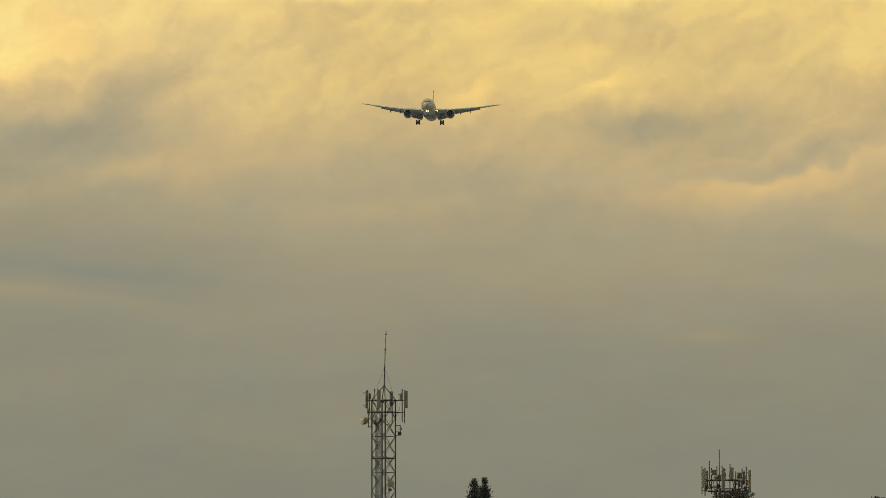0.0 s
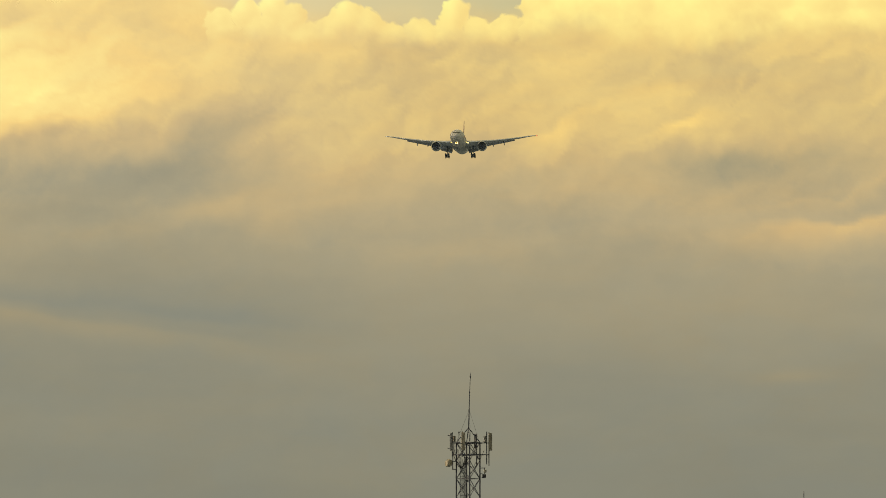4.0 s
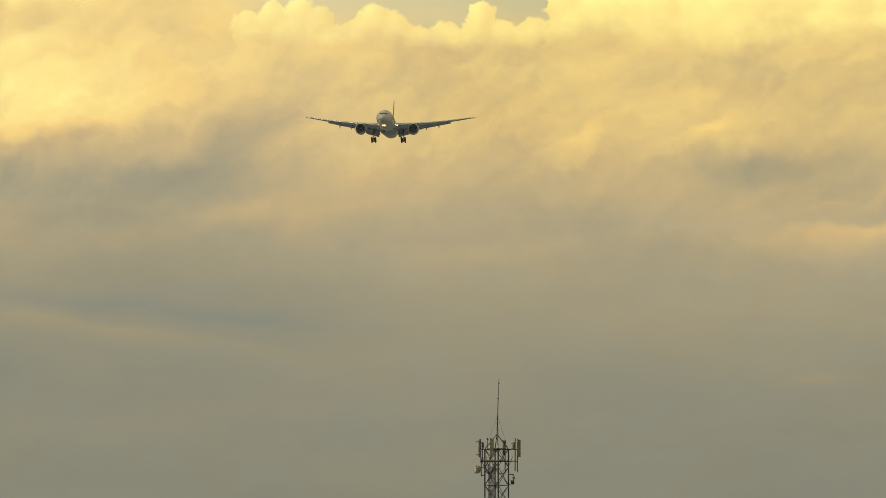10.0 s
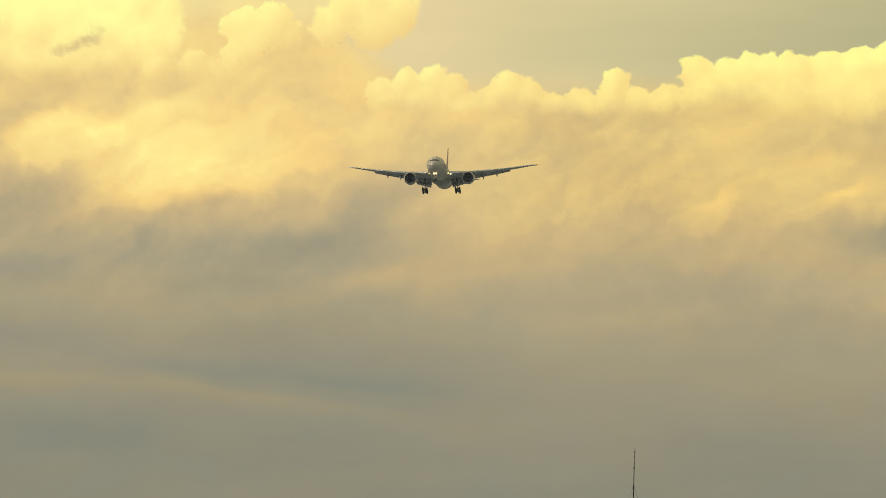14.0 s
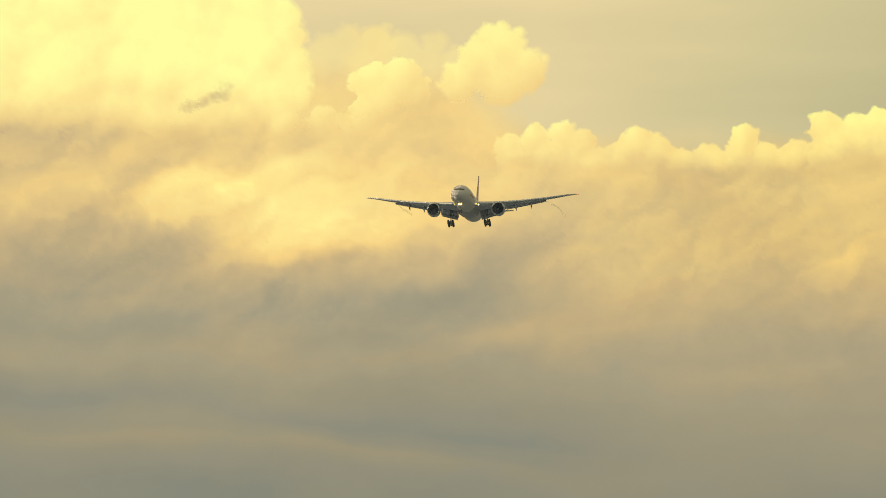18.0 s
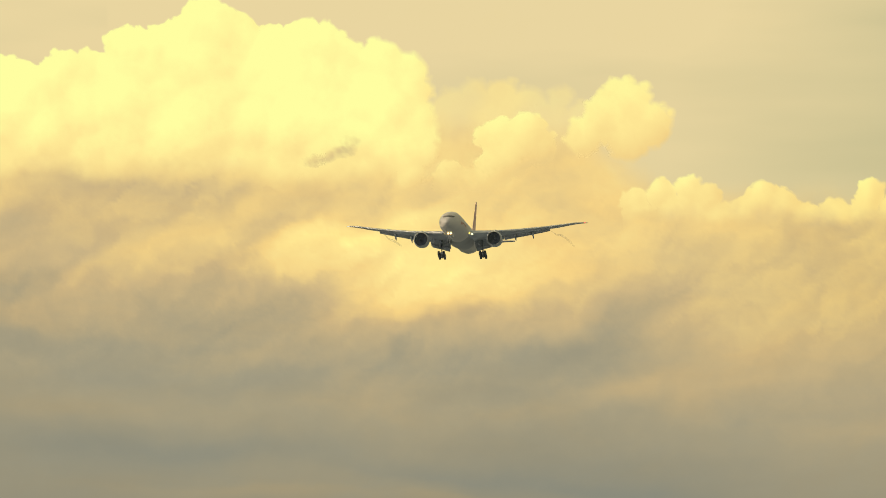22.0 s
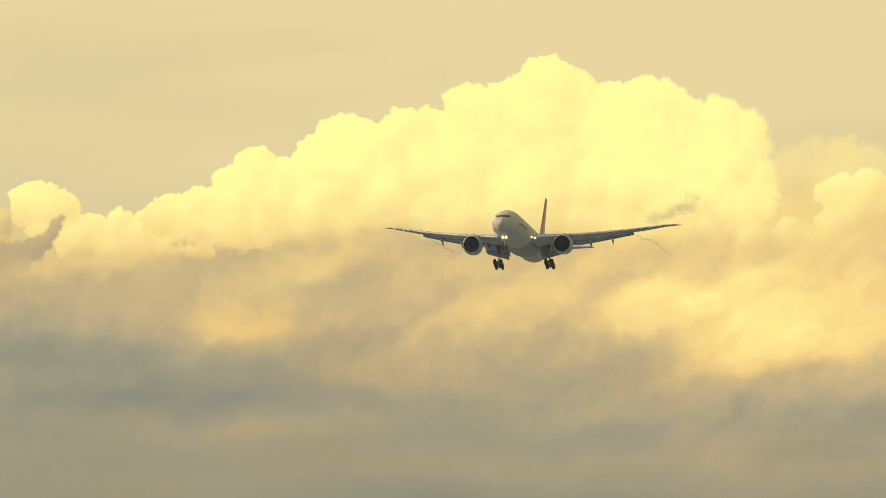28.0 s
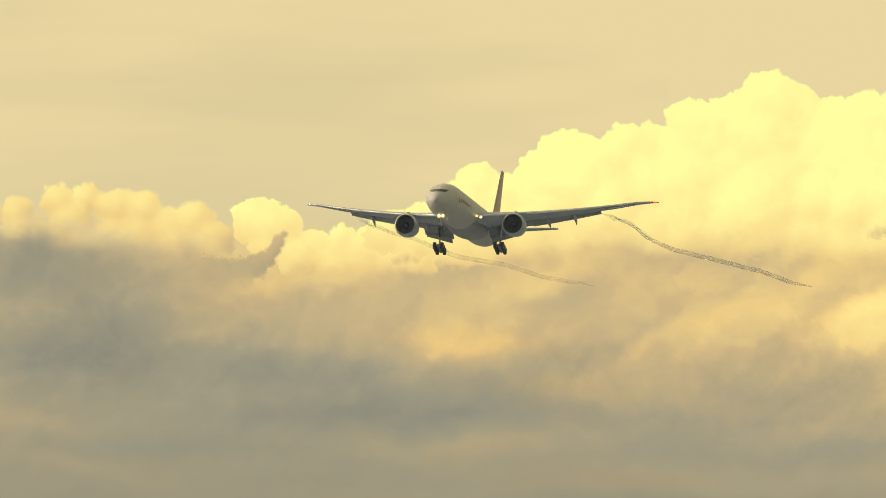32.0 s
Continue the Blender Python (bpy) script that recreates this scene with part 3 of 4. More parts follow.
cumuli = [
    make_cumulus(TOWERING, "towering cumulus cloud lit bright yellow above the grey cloud deck", 4700, [(-1250, -60), (-1100, -60), (-900, -90), (-650, -80), (-350, -85), (-250, -55), (-100, -60)], 0.985, 5, 34, 0.10, 0, [(-400, 1.0), (-180, 0.3)], heads=4),
    make_cumulus(WEST_HEADS, "bright ragged cumulus heads beside the towering cloud", 4715, [(-1480, -35), (-1400, -38), (-1200, -45), (-1000, -60)], 0.95, 17, 16, 0.12, heads=2, shift=(11, 7)),
    make_cumulus(WEST_ROW, "low row of tan cumulus heads", 4730, [(-2100, -128), (-1800, -128), (-1700, -105), (-1560, -95), (-1450, -70)], 0.86, 7, 30, 0.24, 0, [(-1700, 0.5)], heads=3, buds=8)]
cumuli += [
    make_cumulus(MIDDLE, "pale peach cumulus tower with a dissolving base", 4740, [(-150, -90), (0, -92), (150, -96), (235, -104), (320, -122)], 0.925, 8, 34, 0.06, 0, [(0, 0.6), (200, 0.35)], heads=2),
    make_cumulus(NEAR_MIDDLE, "pale yellow cumulus head with a dissolving base", 4725, [(-150, -55), (0, -90), (150, -100)], 0.96, 8, 36, 0.12, 0, [(0, 0.7)], heads=2),
    make_cumulus(VEIL, "thin pale cloud veil behind the peach cumulus", 4760, [(-180, -80), (200, -110)], 0.885, 9, 50, 0.05, 0.1, [(0, 0.22)], heads=2, opacity=0.5)]
cumuli += [
    make_cumulus(EAST_ROW, "row of small yellow cumulus turrets on the cloud deck", 4730, [(150, -22), (400, -12), (650, -14), (850, -5)], 0.94, 10, 26, 0.16, 0, [(300, 0.7)], heads=3),
    make_cumulus(EAST_BANK, "broad yellow cumulus bank with a soft flat base", 4710, [(750, -25), (1000, -5), (1700, -10)], 0.955, 12, 34, 0.14, 0, [(900, 0.8)], heads=3),
    make_cumulus(WISP, "small dark wisp drifting before the towering cloud", 4640, [(-400, 0), (-200, 0)], 0.64, 21, 40, 0.15, 0.25, [(0, 0.22)], "cloud_wisp", shift=(-4, 4), thin=3.0, buds=2, heads=2, opacity=0.62),
    make_cumulus(SWIRL, "grey curl of cloud before a bright cumulus head", 4640, [(-1560, -30), (-1300, -20)], 0.60, 22, 40, 0.12, 0.0, [(-1520, 0.15), (-1440, 0.55)], "cloud_wisp", shift=(11, 7), thin=2.0, heads=2),
    make_cumulus(SHRED, "small grey shred of cloud at the cumulus base", 4640, [(-1300, 0), (-1000, 0)], 0.74, 23, 40, 0.1, 0.3, [(0, 0.3)], "cloud_wisp", shift=(11, 7))]

# ---- the airliner: x forward, y to its left, z up, from a point on the cabin axis above the wing ----
HULL = [(34.0, 0.06, -2.07), (33.8, 0.42, -2.05), (33.3, 0.9, -1.98), (32.5, 1.36, -1.86), (31.4, 1.83, -1.7), (30.0, 2.27, -1.51), (28.2, 2.67, -1.32),
        (26.0, 2.94, -1.19), (23.5, 3.08, -1.0), (20.0, 3.1, -1.0), (10.0, 3.1, -1.0), (0.0, 3.1, -1.0), (-10.0, 3.1, -1.0), (-16.0, 3.1, -1.0),
        (-20.0, 2.96, -0.81), (-24.0, 2.6, -0.4), (-28.0, 2.1, 0.1), (-32.0, 1.5, 0.63), (-36.0, 0.85, 1.03), (-38.6, 0.4, 1.23), (-39.3, 0.12, 1.27)]


def hull_at(x):
    xs = [h[0] for h in HULL][::-1]
    return (np.interp(x, xs, [h[1] for h in HULL][::-1]), np.interp(x, xs, [h[2] for h in HULL][::-1]))


def hull_point(x, turn, lift=0.0):
    """A point of the skin; turn: degrees from the crown towards the left side."""
    r, zc = hull_at(x)
    a = radians(turn)
    return Vector((x, (r + lift) * math.sin(a), zc + (r + lift) * math.cos(a)))


def skin_patch(name, parent, x0, x1, a0, a1, material, label="", lift=0.03, nx=4, na=5, slant=0.0):
    """A thin plate that follows the hull, between two stations and two angles."""
    bm = bmesh.new()
    layers = []
    for up in (lift, -0.05):
        layers.append([[bm.verts.new(hull_point(x0 + (x1 - x0) * i / nx + slant * j / na, a0 + (a1 - a0) * j / na, up)) for j in range(na + 1)] for i in range(nx + 1)])
    for g in layers:
        for i in range(nx):
            for j in range(na):
                bm.faces.new((g[i][j], g[i + 1][j], g[i + 1][j + 1], g[i][j + 1]))
    a, b = layers
    for i in range(nx):
        for j in (0, na):
            bm.faces.new((a[i][j], a[i + 1][j], b[i + 1][j], b[i][j]))
    for j in range(na):
        for i in (0, nx):
            bm.faces.new((a[i][j], a[i][j + 1], b[i][j + 1], b[i][j]))
    return part(name, bm, material, parent, label)


def nose_point(turn, z, lift):
    """The skin at a given level on the nose."""
    fore, aft = 33.9, 26.0
    for k in range(30):
        mid = (fore + aft) / 2
        if hull_point(mid, turn).z < z:
            fore = mid
        else:
            aft = mid
    return hull_point(fore, turn, lift)


def window_patch(parent, a0, a1, lo, hi):
    """A flight deck pane between two levels of the nose."""
    bm = bmesh.new()
    outer, inner = ([[nose_point(a0 + (a1 - a0) * i / 5, lo + (hi - lo) * j / 3, up) for i in range(6)] for j in range(4)] for up in (0.03, -0.04))
    grids = [[[bm.verts.new(p) for p in row] for row in grid] for grid in (outer, inner)]
    for g in grids:
        for j in range(3):
            for i in range(5):
                bm.faces.new((g[j][i], g[j][i + 1], g[j + 1][i + 1], g[j + 1][i]))
    f, g = grids
    for i in range(5):
        for j in (0, 3):
            bm.faces.new((f[j][i], f[j][i + 1], g[j][i + 1], g[j][i]))
    for j in range(3):
        for i in (0, 5):
            bm.faces.new((f[j][i], f[j + 1][i], g[j + 1][i], g[j][i]))
    return part("cockpit_window", bm, PANE, parent, "dark flight deck pane")


def wing_line(y):
    """Leading edge, chord, height and thickness of the wing at y metres from the axis."""
    le = np.interp(y, (2.0, 29.2, 31.4, 32.4), (9.5, -9.4, -12.6, -15.0))
    te = np.interp(y, (2.0, 10.2, 29.2, 31.4, 32.4), (-6.3, -5.4, -12.4, -14.5, -15.7))
    s = max(y - 2.6, 0)
    z = -1.75 + 0.105 * s + 0.0024 * s * s
    return le, le - te, z, np.interp(y, (2, 10, 22, 32.4), (0.13, 0.108, 0.12, 0.15))


def foil(le, y, z, chord, thick, pitch=0.0, n=11, tail=1.0):
    """A closed wing section; tail below 1 cuts it short of its trailing edge."""
    pts = []
    xs = [tail * 0.5 * (1 - math.cos(math.pi * i / (n - 1))) for i in range(n)]
    for side, order in ((1, xs[::-1]), (-1, xs[1:])):
        for q in order:
            t = 5 * thick * (0.2969 * math.sqrt(q) - 0.126 * q - 0.3516 * q * q + 0.2843 * q ** 3 - 0.1015 * q ** 4)
            camber = 0.02 * math.sin(math.pi * q)
            pts.append((q * chord, (camber + side * (t + 0.002)) * chord))
    c, s = math.cos(radians(pitch)), math.sin(radians(pitch))
    return [Vector((le - (px * c - pz * s * 0), y, z)) + Vector((0, 0, pz * c - px * s)) - Vector((pz * s, 0, 0)) for px, pz in pts]


def make_engine(parent, y):
    cx, cz = 9.3, -3.3
    hold = (cx, y, cz)
    bm = bmesh.new()
    revolve(bm, [(-0.25, 1.88), (-0.8, 2.02), (-1.8, 2.08), (-3.0, 2.02), (-4.4, 1.84), (-5.6, 1.62), (-5.62, 1.54), (-4.4, 1.6), (-2.6, 1.62)], hold, 40)
    nac = part("engine_nacelle", bm, NACELLE, parent, "grey turbofan nacelle")
    bm = bmesh.new()
    revolve(bm, [(-0.62, 1.62), (-0.3, 1.64), (-0.1, 1.68), (0.0, 1.755), (-0.06, 1.82), (-0.25, 1.885)], hold, 40)
    part("inlet_lip", bm, LIP, nac, "polished metal inlet lip")
    bm = bmesh.new()
    revolve(bm, [(-0.6, 1.62), (-1.0, 1.63), (-1.9, 1.63)], hold, 40)
    part("inlet_duct", bm, DUCT, nac)
    bm = bmesh.new()
    for k in range(22):
        a = 2 * math.pi * k / 22
        rows = []
        for r in (0.45, 0.85, 1.25, 1.6):
            tw = radians(28 + 30 * (r - 0.45))
            w = 0.24 + 0.16 * r
            mid = a + 0.10 * math.sin(r * 2.2)
            ends = []
            for s in (-1, 1):
                t = mid + s * w * math.sin(tw) / r
                for th in (0.015, -0.015):
                    ends.append(Vector((cx - 1.65 + s * w * math.cos(tw) * 0.8 + th, y + r * math.cos(t), cz + r * math.sin(t))))
            rows.append([ends[0], ends[1], ends[3], ends[2]])
        loft(bm, rows)
    part("fan", bm, FAN, nac, "dark fan blades")
    bm = bmesh.new()
    revolve(bm, [(-1.0, 0.02), (-1.12, 0.18), (-1.35, 0.34), (-1.75, 0.47)], hold, 20, True)
    part("spinner", bm, SPINNER, nac)
    bm = bmesh.new()
    revolve(bm, [(-1.88, 1.63), (-1.9, 0.3)], hold, 32, False)
    part("fan_case", bm, FAN, nac)
    bm = bmesh.new()
    revolve(bm, [(-4.2, 1.2), (-5.6, 1.05), (-7.0, 0.72), (-7.05, 0.64), (-5.6, 0.6), (-7.3, 0.42), (-8.1, 0.06)], hold, 24)
    part("exhaust_cone", bm, STRUT, nac)
    bm = bmesh.new()
    wz = wing_line(abs(y))[2]
    rows = []
    for x, lo, hi, w in ((7.6, -1.35, -1.2, 0.10), (6.4, -1.45, -0.72, 0.24), (4.4, -1.6, wz + 0.05, 0.32), (1.8, -1.7, wz + 0.1, 0.3), (-2.5, wz - 0.5, wz + 0.05, 0.08)):
        rows.append([Vector((x, y - w, lo)), Vector((x, y + w, lo)), Vector((x, y + w * 0.8, hi)), Vector((x, y - w * 0.8, hi))])
    loft(bm, rows)
    part("pylon", bm, NACELLE, nac)


def make_wheel(parent, x, y, z, r=0.67, w=0.60):
    bm = bmesh.new()
    n = 24
    for prof, mat in (([(-0.5, 0.60), (-0.46, 0.80), (-0.34, 0.95), (0, 1.0), (0.34, 0.95), (0.46, 0.80), (0.5, 0.60)], 0),
                      ([(-0.46, 0.62), (-0.40, 0.50), (-0.30, 0.22), (-0.38, 0.05), (0.38, 0.05), (0.30, 0.22), (0.40, 0.50), (0.46, 0.62)], 1)):
        rows = [[Vector((x + q * r * math.cos(2 * math.pi * i / n), y + p * w, z + q * r * math.sin(2 * math.pi * i / n))) for i in range(n)] for p, q in prof]
        for f in loft(bm, rows, mat == 1):
            f.material_index = mat
    return part("wheel", bm, [TYRE, RIM], parent)


def make_main_gear(parent, s):
    y, x, zc = s * 5.5, -3.1, -6.15
    bm = bmesh.new()
    top = (x + 0.3, s * 5.1, -1.6)
    bar(bm, top, (x, y, -4.5), 0.27, 12, 0.24)
    bar(bm, (x, y, -4.4), (x, y, zc), 0.17, 12)
    bar(bm, (x, y, -4.3), (x + 2.6, s * 4.3, -2.2), 0.075, 8)
    bar(bm, (x, y, -4.2), (x + 0.2, s * 3.2, -2.4), 0.075, 8)
    bar(bm, (x - 0.25, y, -4.6), (x - 0.5, y, -5.3), 0.06, 6)
    bar(bm, (x - 0.5, y, -5.3), (x - 0.2, y, zc + 0.1), 0.06, 6)
    gear = part("main_landing_gear", bm, STRUT, parent, "extended main gear leg")
    tilt = radians(13)
    bm = bmesh.new()
    bar(bm, (x + 1.75 * math.cos(tilt), y, zc + 1.75 * math.sin(tilt)), (x - 1.75 * math.cos(tilt), y, zc - 1.75 * math.sin(tilt)), 0.26, 10)
    for k in (-1.47, 0, 1.47):
        bar(bm, (x + k * math.cos(tilt), y - 0.75, zc + k * math.sin(tilt)), (x + k * math.cos(tilt), y + 0.75, zc + k * math.sin(tilt)), 0.20, 10)
    part("bogie_beam", bm, STRUT, gear)
    for k in (-1.47, 0, 1.47):
        for e in (-0.66, 0.66):
            make_wheel(gear, x + k * math.cos(tilt), y + e, zc + k * math.sin(tilt))
    bm = bmesh.new()
    block(bm, (x + 0.1, s * 5.75, -3.0), (1.9, 0.07, 2.3), 0.02, Matrix.Rotation(s * -0.12, 4, "X"))
    part("gear_door", bm, WING_GREY, gear)


def make_nose_gear(parent):
    x = 28.0
    bm = bmesh.new()
    bar(bm, (x, 0, -3.3), (x, 0, -5.2), 0.15, 10)
    bar(bm, (x, 0, -5.1), (x, 0, -6.3), 0.10, 10)
    bar(bm, (x, 0, -4.8), (x - 1.6, 0, -3.6), 0.08, 8)
    bar(bm, (x, -0.36, -6.3), (x, 0.36, -6.3), 0.07, 8)
    gear = part("nose_landing_gear", bm, STRUT, parent, "extended nose gear leg")
    for e in (-0.33, 0.33):
        make_wheel(gear, x, e, -6.3, 0.53, 0.38)
    for e in (-0.33, 0.33):
        bm = bmesh.new()
        revolve(bm, [(0.06, 0.03), (0.06, 0.22), (0.0, 0.26), (-0.16, 0.22), (-0.2, 0.05)], (x + 0.25, e, -4.26), 16, True)
        part("taxi_light", bm, LANDING, gear, "lit landing light")
        # added ring that glows amber in place of the lamp's halo
        bm = bmesh.new()
        revolve(bm, [(0.02, 0.265), (0.05, 0.33), (-0.02, 0.34), (-0.12, 0.27)], (x + 0.25, e * 1.06, -4.26), 16)
        part("light_halo", bm, HALO, gear, "added amber glowing ring for the light's halo")
    for s in (-1, 1):
        bm = bmesh.new()
        block(bm, (x - 1.3, s * 0.75, -4.4), (2.3, 0.05, 1.1), 0.02, Matrix.Rotation(s * 0.15, 4, "X"))
        part("nose_gear_door", bm, WHITE, gear)


def make_wing(parent, s):
    stations = [2.0, 4, 7, 10.2, 13, 16, 19, 22, 25, 28, 29.2, 30.3, 31.4, 32.1, 32.4]
    bm = bmesh.new()
    rows = []
    for y in stations:
        le, c, z, t = wing_line(y)
        rows.append(foil(le, s * y, z, c, t, np.interp(y, (2, 32), (3.0, -0.5)), tail=1.0 if y > 22.9 else 0.84))
    loft(bm, rows)
    wing = part("wing", bm, WING_GREY, parent, "upswept grey wing")
    # slats run out ahead of the leading edge
    for a, b in ((4.3, 8.3), (11.3, 15.27), (15.3, 19.37), (19.4, 24.07), (24.1, 28.97), (29.0, 31.4)):
        bm = bmesh.new()
        rows = []
        for y in (a, (a + b) / 2, b):
            le, c, z, t = wing_line(y)
            k = 0.75 + 0.05 * c
            rows.append(foil(le + 0.62 * k, s * y, z - 0.10 * k, 0.58 * k, 0.46, -14, 7))
        loft(bm, rows)
        part("slat", bm, SLAT, wing, "bare metal slat")
    # flaps hang below the trailing edge
    for a, b, chord, drop in ((3.3, 8.6, 3.3, 31), (8.7, 11.0, 2.5, 16), (11.1, 22.8, 2.3, 23)):
        bm = bmesh.new()
        rows = []
        for y in np.linspace(a, b, 4):
            le, c, z, t = wing_line(y)
            ch = chord * (1 - 0.52 * (y - a) / (b - a) * (a > 10))
            down = 0.8 * c * math.sin(radians(np.interp(y, (2, 32), (3.0, -0.5))))
            rows.append(foil(le - 0.79 * c, s * y, z - down - (0.16 if a < 5 else 0.09), ch, 0.13, drop, 8))
        loft(bm, rows)
        part("flap", bm, UNDER_SHADE, wing, "lowered flap")
    bm = bmesh.new()
    rows = []
    for y, ch in ((3.6, 1.6), (8.3, 0.8)):
        le, c, z, t = wing_line(y)
        rows.append(foil(le - 0.79 * c - 1.95, s * y, z - 0.8 * c * math.sin(radians(2.7)) - 1.62, ch, 0.12, 40, 8))
    loft(bm, rows)
    part("flap", bm, UNDER_SHADE, wing, "lowered rear flap segment")
    for y, length, size in ((7.9, 6.0, 0.42), (13.9, 4.6, 0.30), (18.4, 4.0, 0.26)):
        le, c, z, t = wing_line(y)
        bm = bmesh.new()
        rows = []
        for q in range(9):
            f = q / 8
            r = size * (math.sin(math.pi * min(max(f, 0.02), 0.98)) ** 0.7)
            rows.append(ring((le - 0.55 * c - f * length, s * y, z - 0.45 - 1.35 * f * f), (1, 0, -0.3 * f), r, 10, 1.35))
        loft(bm, rows)
        part("flap_fairing", bm, WING_GREY, wing)
    bm = bmesh.new()
    le, c, z, t = wing_line(31.6)
    bar(bm, (le + 0.03, s * 31.5, z), (le - 1.0, s * 32.1, z + 0.05), 0.075, 8, 0.05)
    part("tip_light", bm, NAV_RED if s > 0 else NAV_WHITE, wing, "red wing tip light" if s > 0 else "pale wing tip light")
    for y, dz in ((3.2, -0.15), (3.85, -0.4))[:2 if s > 0 else 1]:
        bm = bmesh.new()
        le, c, z, t = wing_line(y)
        revolve(bm, [(0.1, 0.02), (0.08, 0.2), (0.0, 0.23), (-0.25, 0.17)], (le + 0.42, s * y, z + dz), 14, True)
        part("landing_light", bm, AMBER if y < 3.5 else LANDING, wing, "lit wing root landing light")
    return wing


def make_airliner():
    plane = new("airliner")
    tagged(plane, "white twin-engine wide-body airliner with red titles and lowered gear", "airplane")
    bm = bmesh.new()
    n = 48
    fine = np.concatenate([np.linspace(34.0, 24, 26), np.linspace(20, -16, 8), np.linspace(-18, -39.3, 14)])
    loft(bm, [[hull_point(x, 360 * i / n) for i in range(n)] for x in fine])
    hull = part("fuselage", bm, WHITE, plane, "white painted fuselage")
    bm = bmesh.new()
    rows = []
    for q in range(15):
        f = q / 14
        e = max(math.sin(math.pi * f), 0.03) ** 0.55
        rows.append([Vector((13.5 - 27 * f, 3.35 * e * math.cos(2 * math.pi * i / 28), -2.55 + 2.05 * e * math.sin(2 * math.pi * i / 28))) for i in range(28)])
    loft(bm, rows)
    part("belly_fairing", bm, BELLY_SHADE, plane, "belly fairing in grey that holds its shade")
    # six flight deck panes
    for s in (-1, 1):
        for a, b, lo, hi in ((0.5, 16.4, -0.50, 0.06), (16.9, 32.3, -0.50, 0.05), (32.8, 47, -0.46, 0.02)):
            window_patch(hull, s * a, s * b, lo, hi)
    # red titles on the left side: a round mark and unreadable lettering as plain bars
    skin_patch("title_mark", hull, 25.6, 26.6, 84, 99, TITLE, "round red mark", 0.03)
    for k in range(6):
        x = 24.9 - 1.55 * k
        skin_patch("title_bar", hull, x - 1.05, x, 86, 94 if k % 2 else 97, TITLE, "red title bar", 0.03)
    for s in (-1, 1):
        for x in (27.6, 14.5, -6.5, -24.0):
            skin_patch("cabin_door", hull, x - 0.95, x, s * 62, s * 96, WHITE, "white cabin door", 0.035, 2, 8)
    for s in (1, -1):
        make_wing(plane, s)
        make_engine(plane, s * 9.7)
        make_main_gear(plane, s)
        bm = bmesh.new()
        rows = []
        for y, le, c, z in ((0.6, -27.0, 7.6, 0.4), (2.2, -28.2, 6.6, 0.5), (6.0, -31.0, 4.7, 0.9), (10.2, -34.2, 2.9, 1.35), (10.75, -35.0, 2.2, 1.42)):
            rows.append(foil(le, s * y, z, c, 0.10, -2, 9))
        loft(bm, rows)
        part("tailplane", bm, WING_GREY, plane, "grey horizontal tailplane")
    make_nose_gear(plane)
    bm = bmesh.new()
    rows = []
    for z, le, c in ((0.9, -24.5, 10.0), (3.4, -28.0, 7.4), (6.5, -31.1, 5.7), (10.0, -34.6, 4.2), (12.0, -36.5, 3.4), (12.5, -37.2, 2.6)):
        rows.append([Vector((p.x, p.z, z)) for p in foil(le, 0, 0, c, 0.055, 0, 10)])
    loft(bm, rows)
    fin = part("tail_fin", bm, RED, plane, "dull red tail fin")
    bm = bmesh.new()
    rows = []
    for z, le, c in ((1.6, -31.6, 2.9), (6.5, -34.85, 2.0), (11.6, -38.15, 1.35)):
        rows.append([Vector((le - q * c, w * (0.30 - 0.016 * z) * (1 - 0.8 * q), z)) for q, w in ((0, 1), (0.5, 1), (1, 1), (1, -1), (0.5, -1), (0, -1))])
    loft(bm, rows)
    part("rudder", bm, RUDDER, fin, "pale pinkish rudder")
    return plane


CORD = 10.6


def cord_place(s, age):
    """The smooth line of the vapour behind a flap end, in the airliner's space."""
    le, c, z, t = wing_line(22.3)
    rise = 5.5 * age - 4 * (1 - math.exp(-2 * age)) + 0.9 * (1 - math.exp(-5 * age))
    if s > 0:
        rise += 1.1 * math.exp(-((age - 0.38) / 0.22) ** 2) - 0.7 * math.exp(-((age - 1.05) / 0.28) ** 2) + 0.5 * math.exp(-((age - 1.7) / 0.25) ** 2)
    return Vector((le - c - 1.0 - 73.2 * age, s * 22.6 + 3.3 * age, z - 0.35 + rise))


def make_wing_wisps(plane):
    """The short faint vapour that trails from the outer flap ends in moist air."""
    made = []
    for s, reach in ((1, 0.66), (-1, 0.45)):
        bm = bmesh.new()
        rows = []
        for q in range(26):
            age = reach * q / 25
            p = cord_place(s, age) + Vector((0, 0.12 * math.sin(age * 19), 0.14 * math.sin(age * 23 + 1)))
            rows.append(ring(p, (1, 0, 0), 0.09 + 0.2 * min(1, q / 12), 10))
        loft(bm, rows, False)
        made.append((s, part("wing_wisp", bm, FAINT_VAPOUR, plane, "short faint wisp of wing vapour")))
    return made


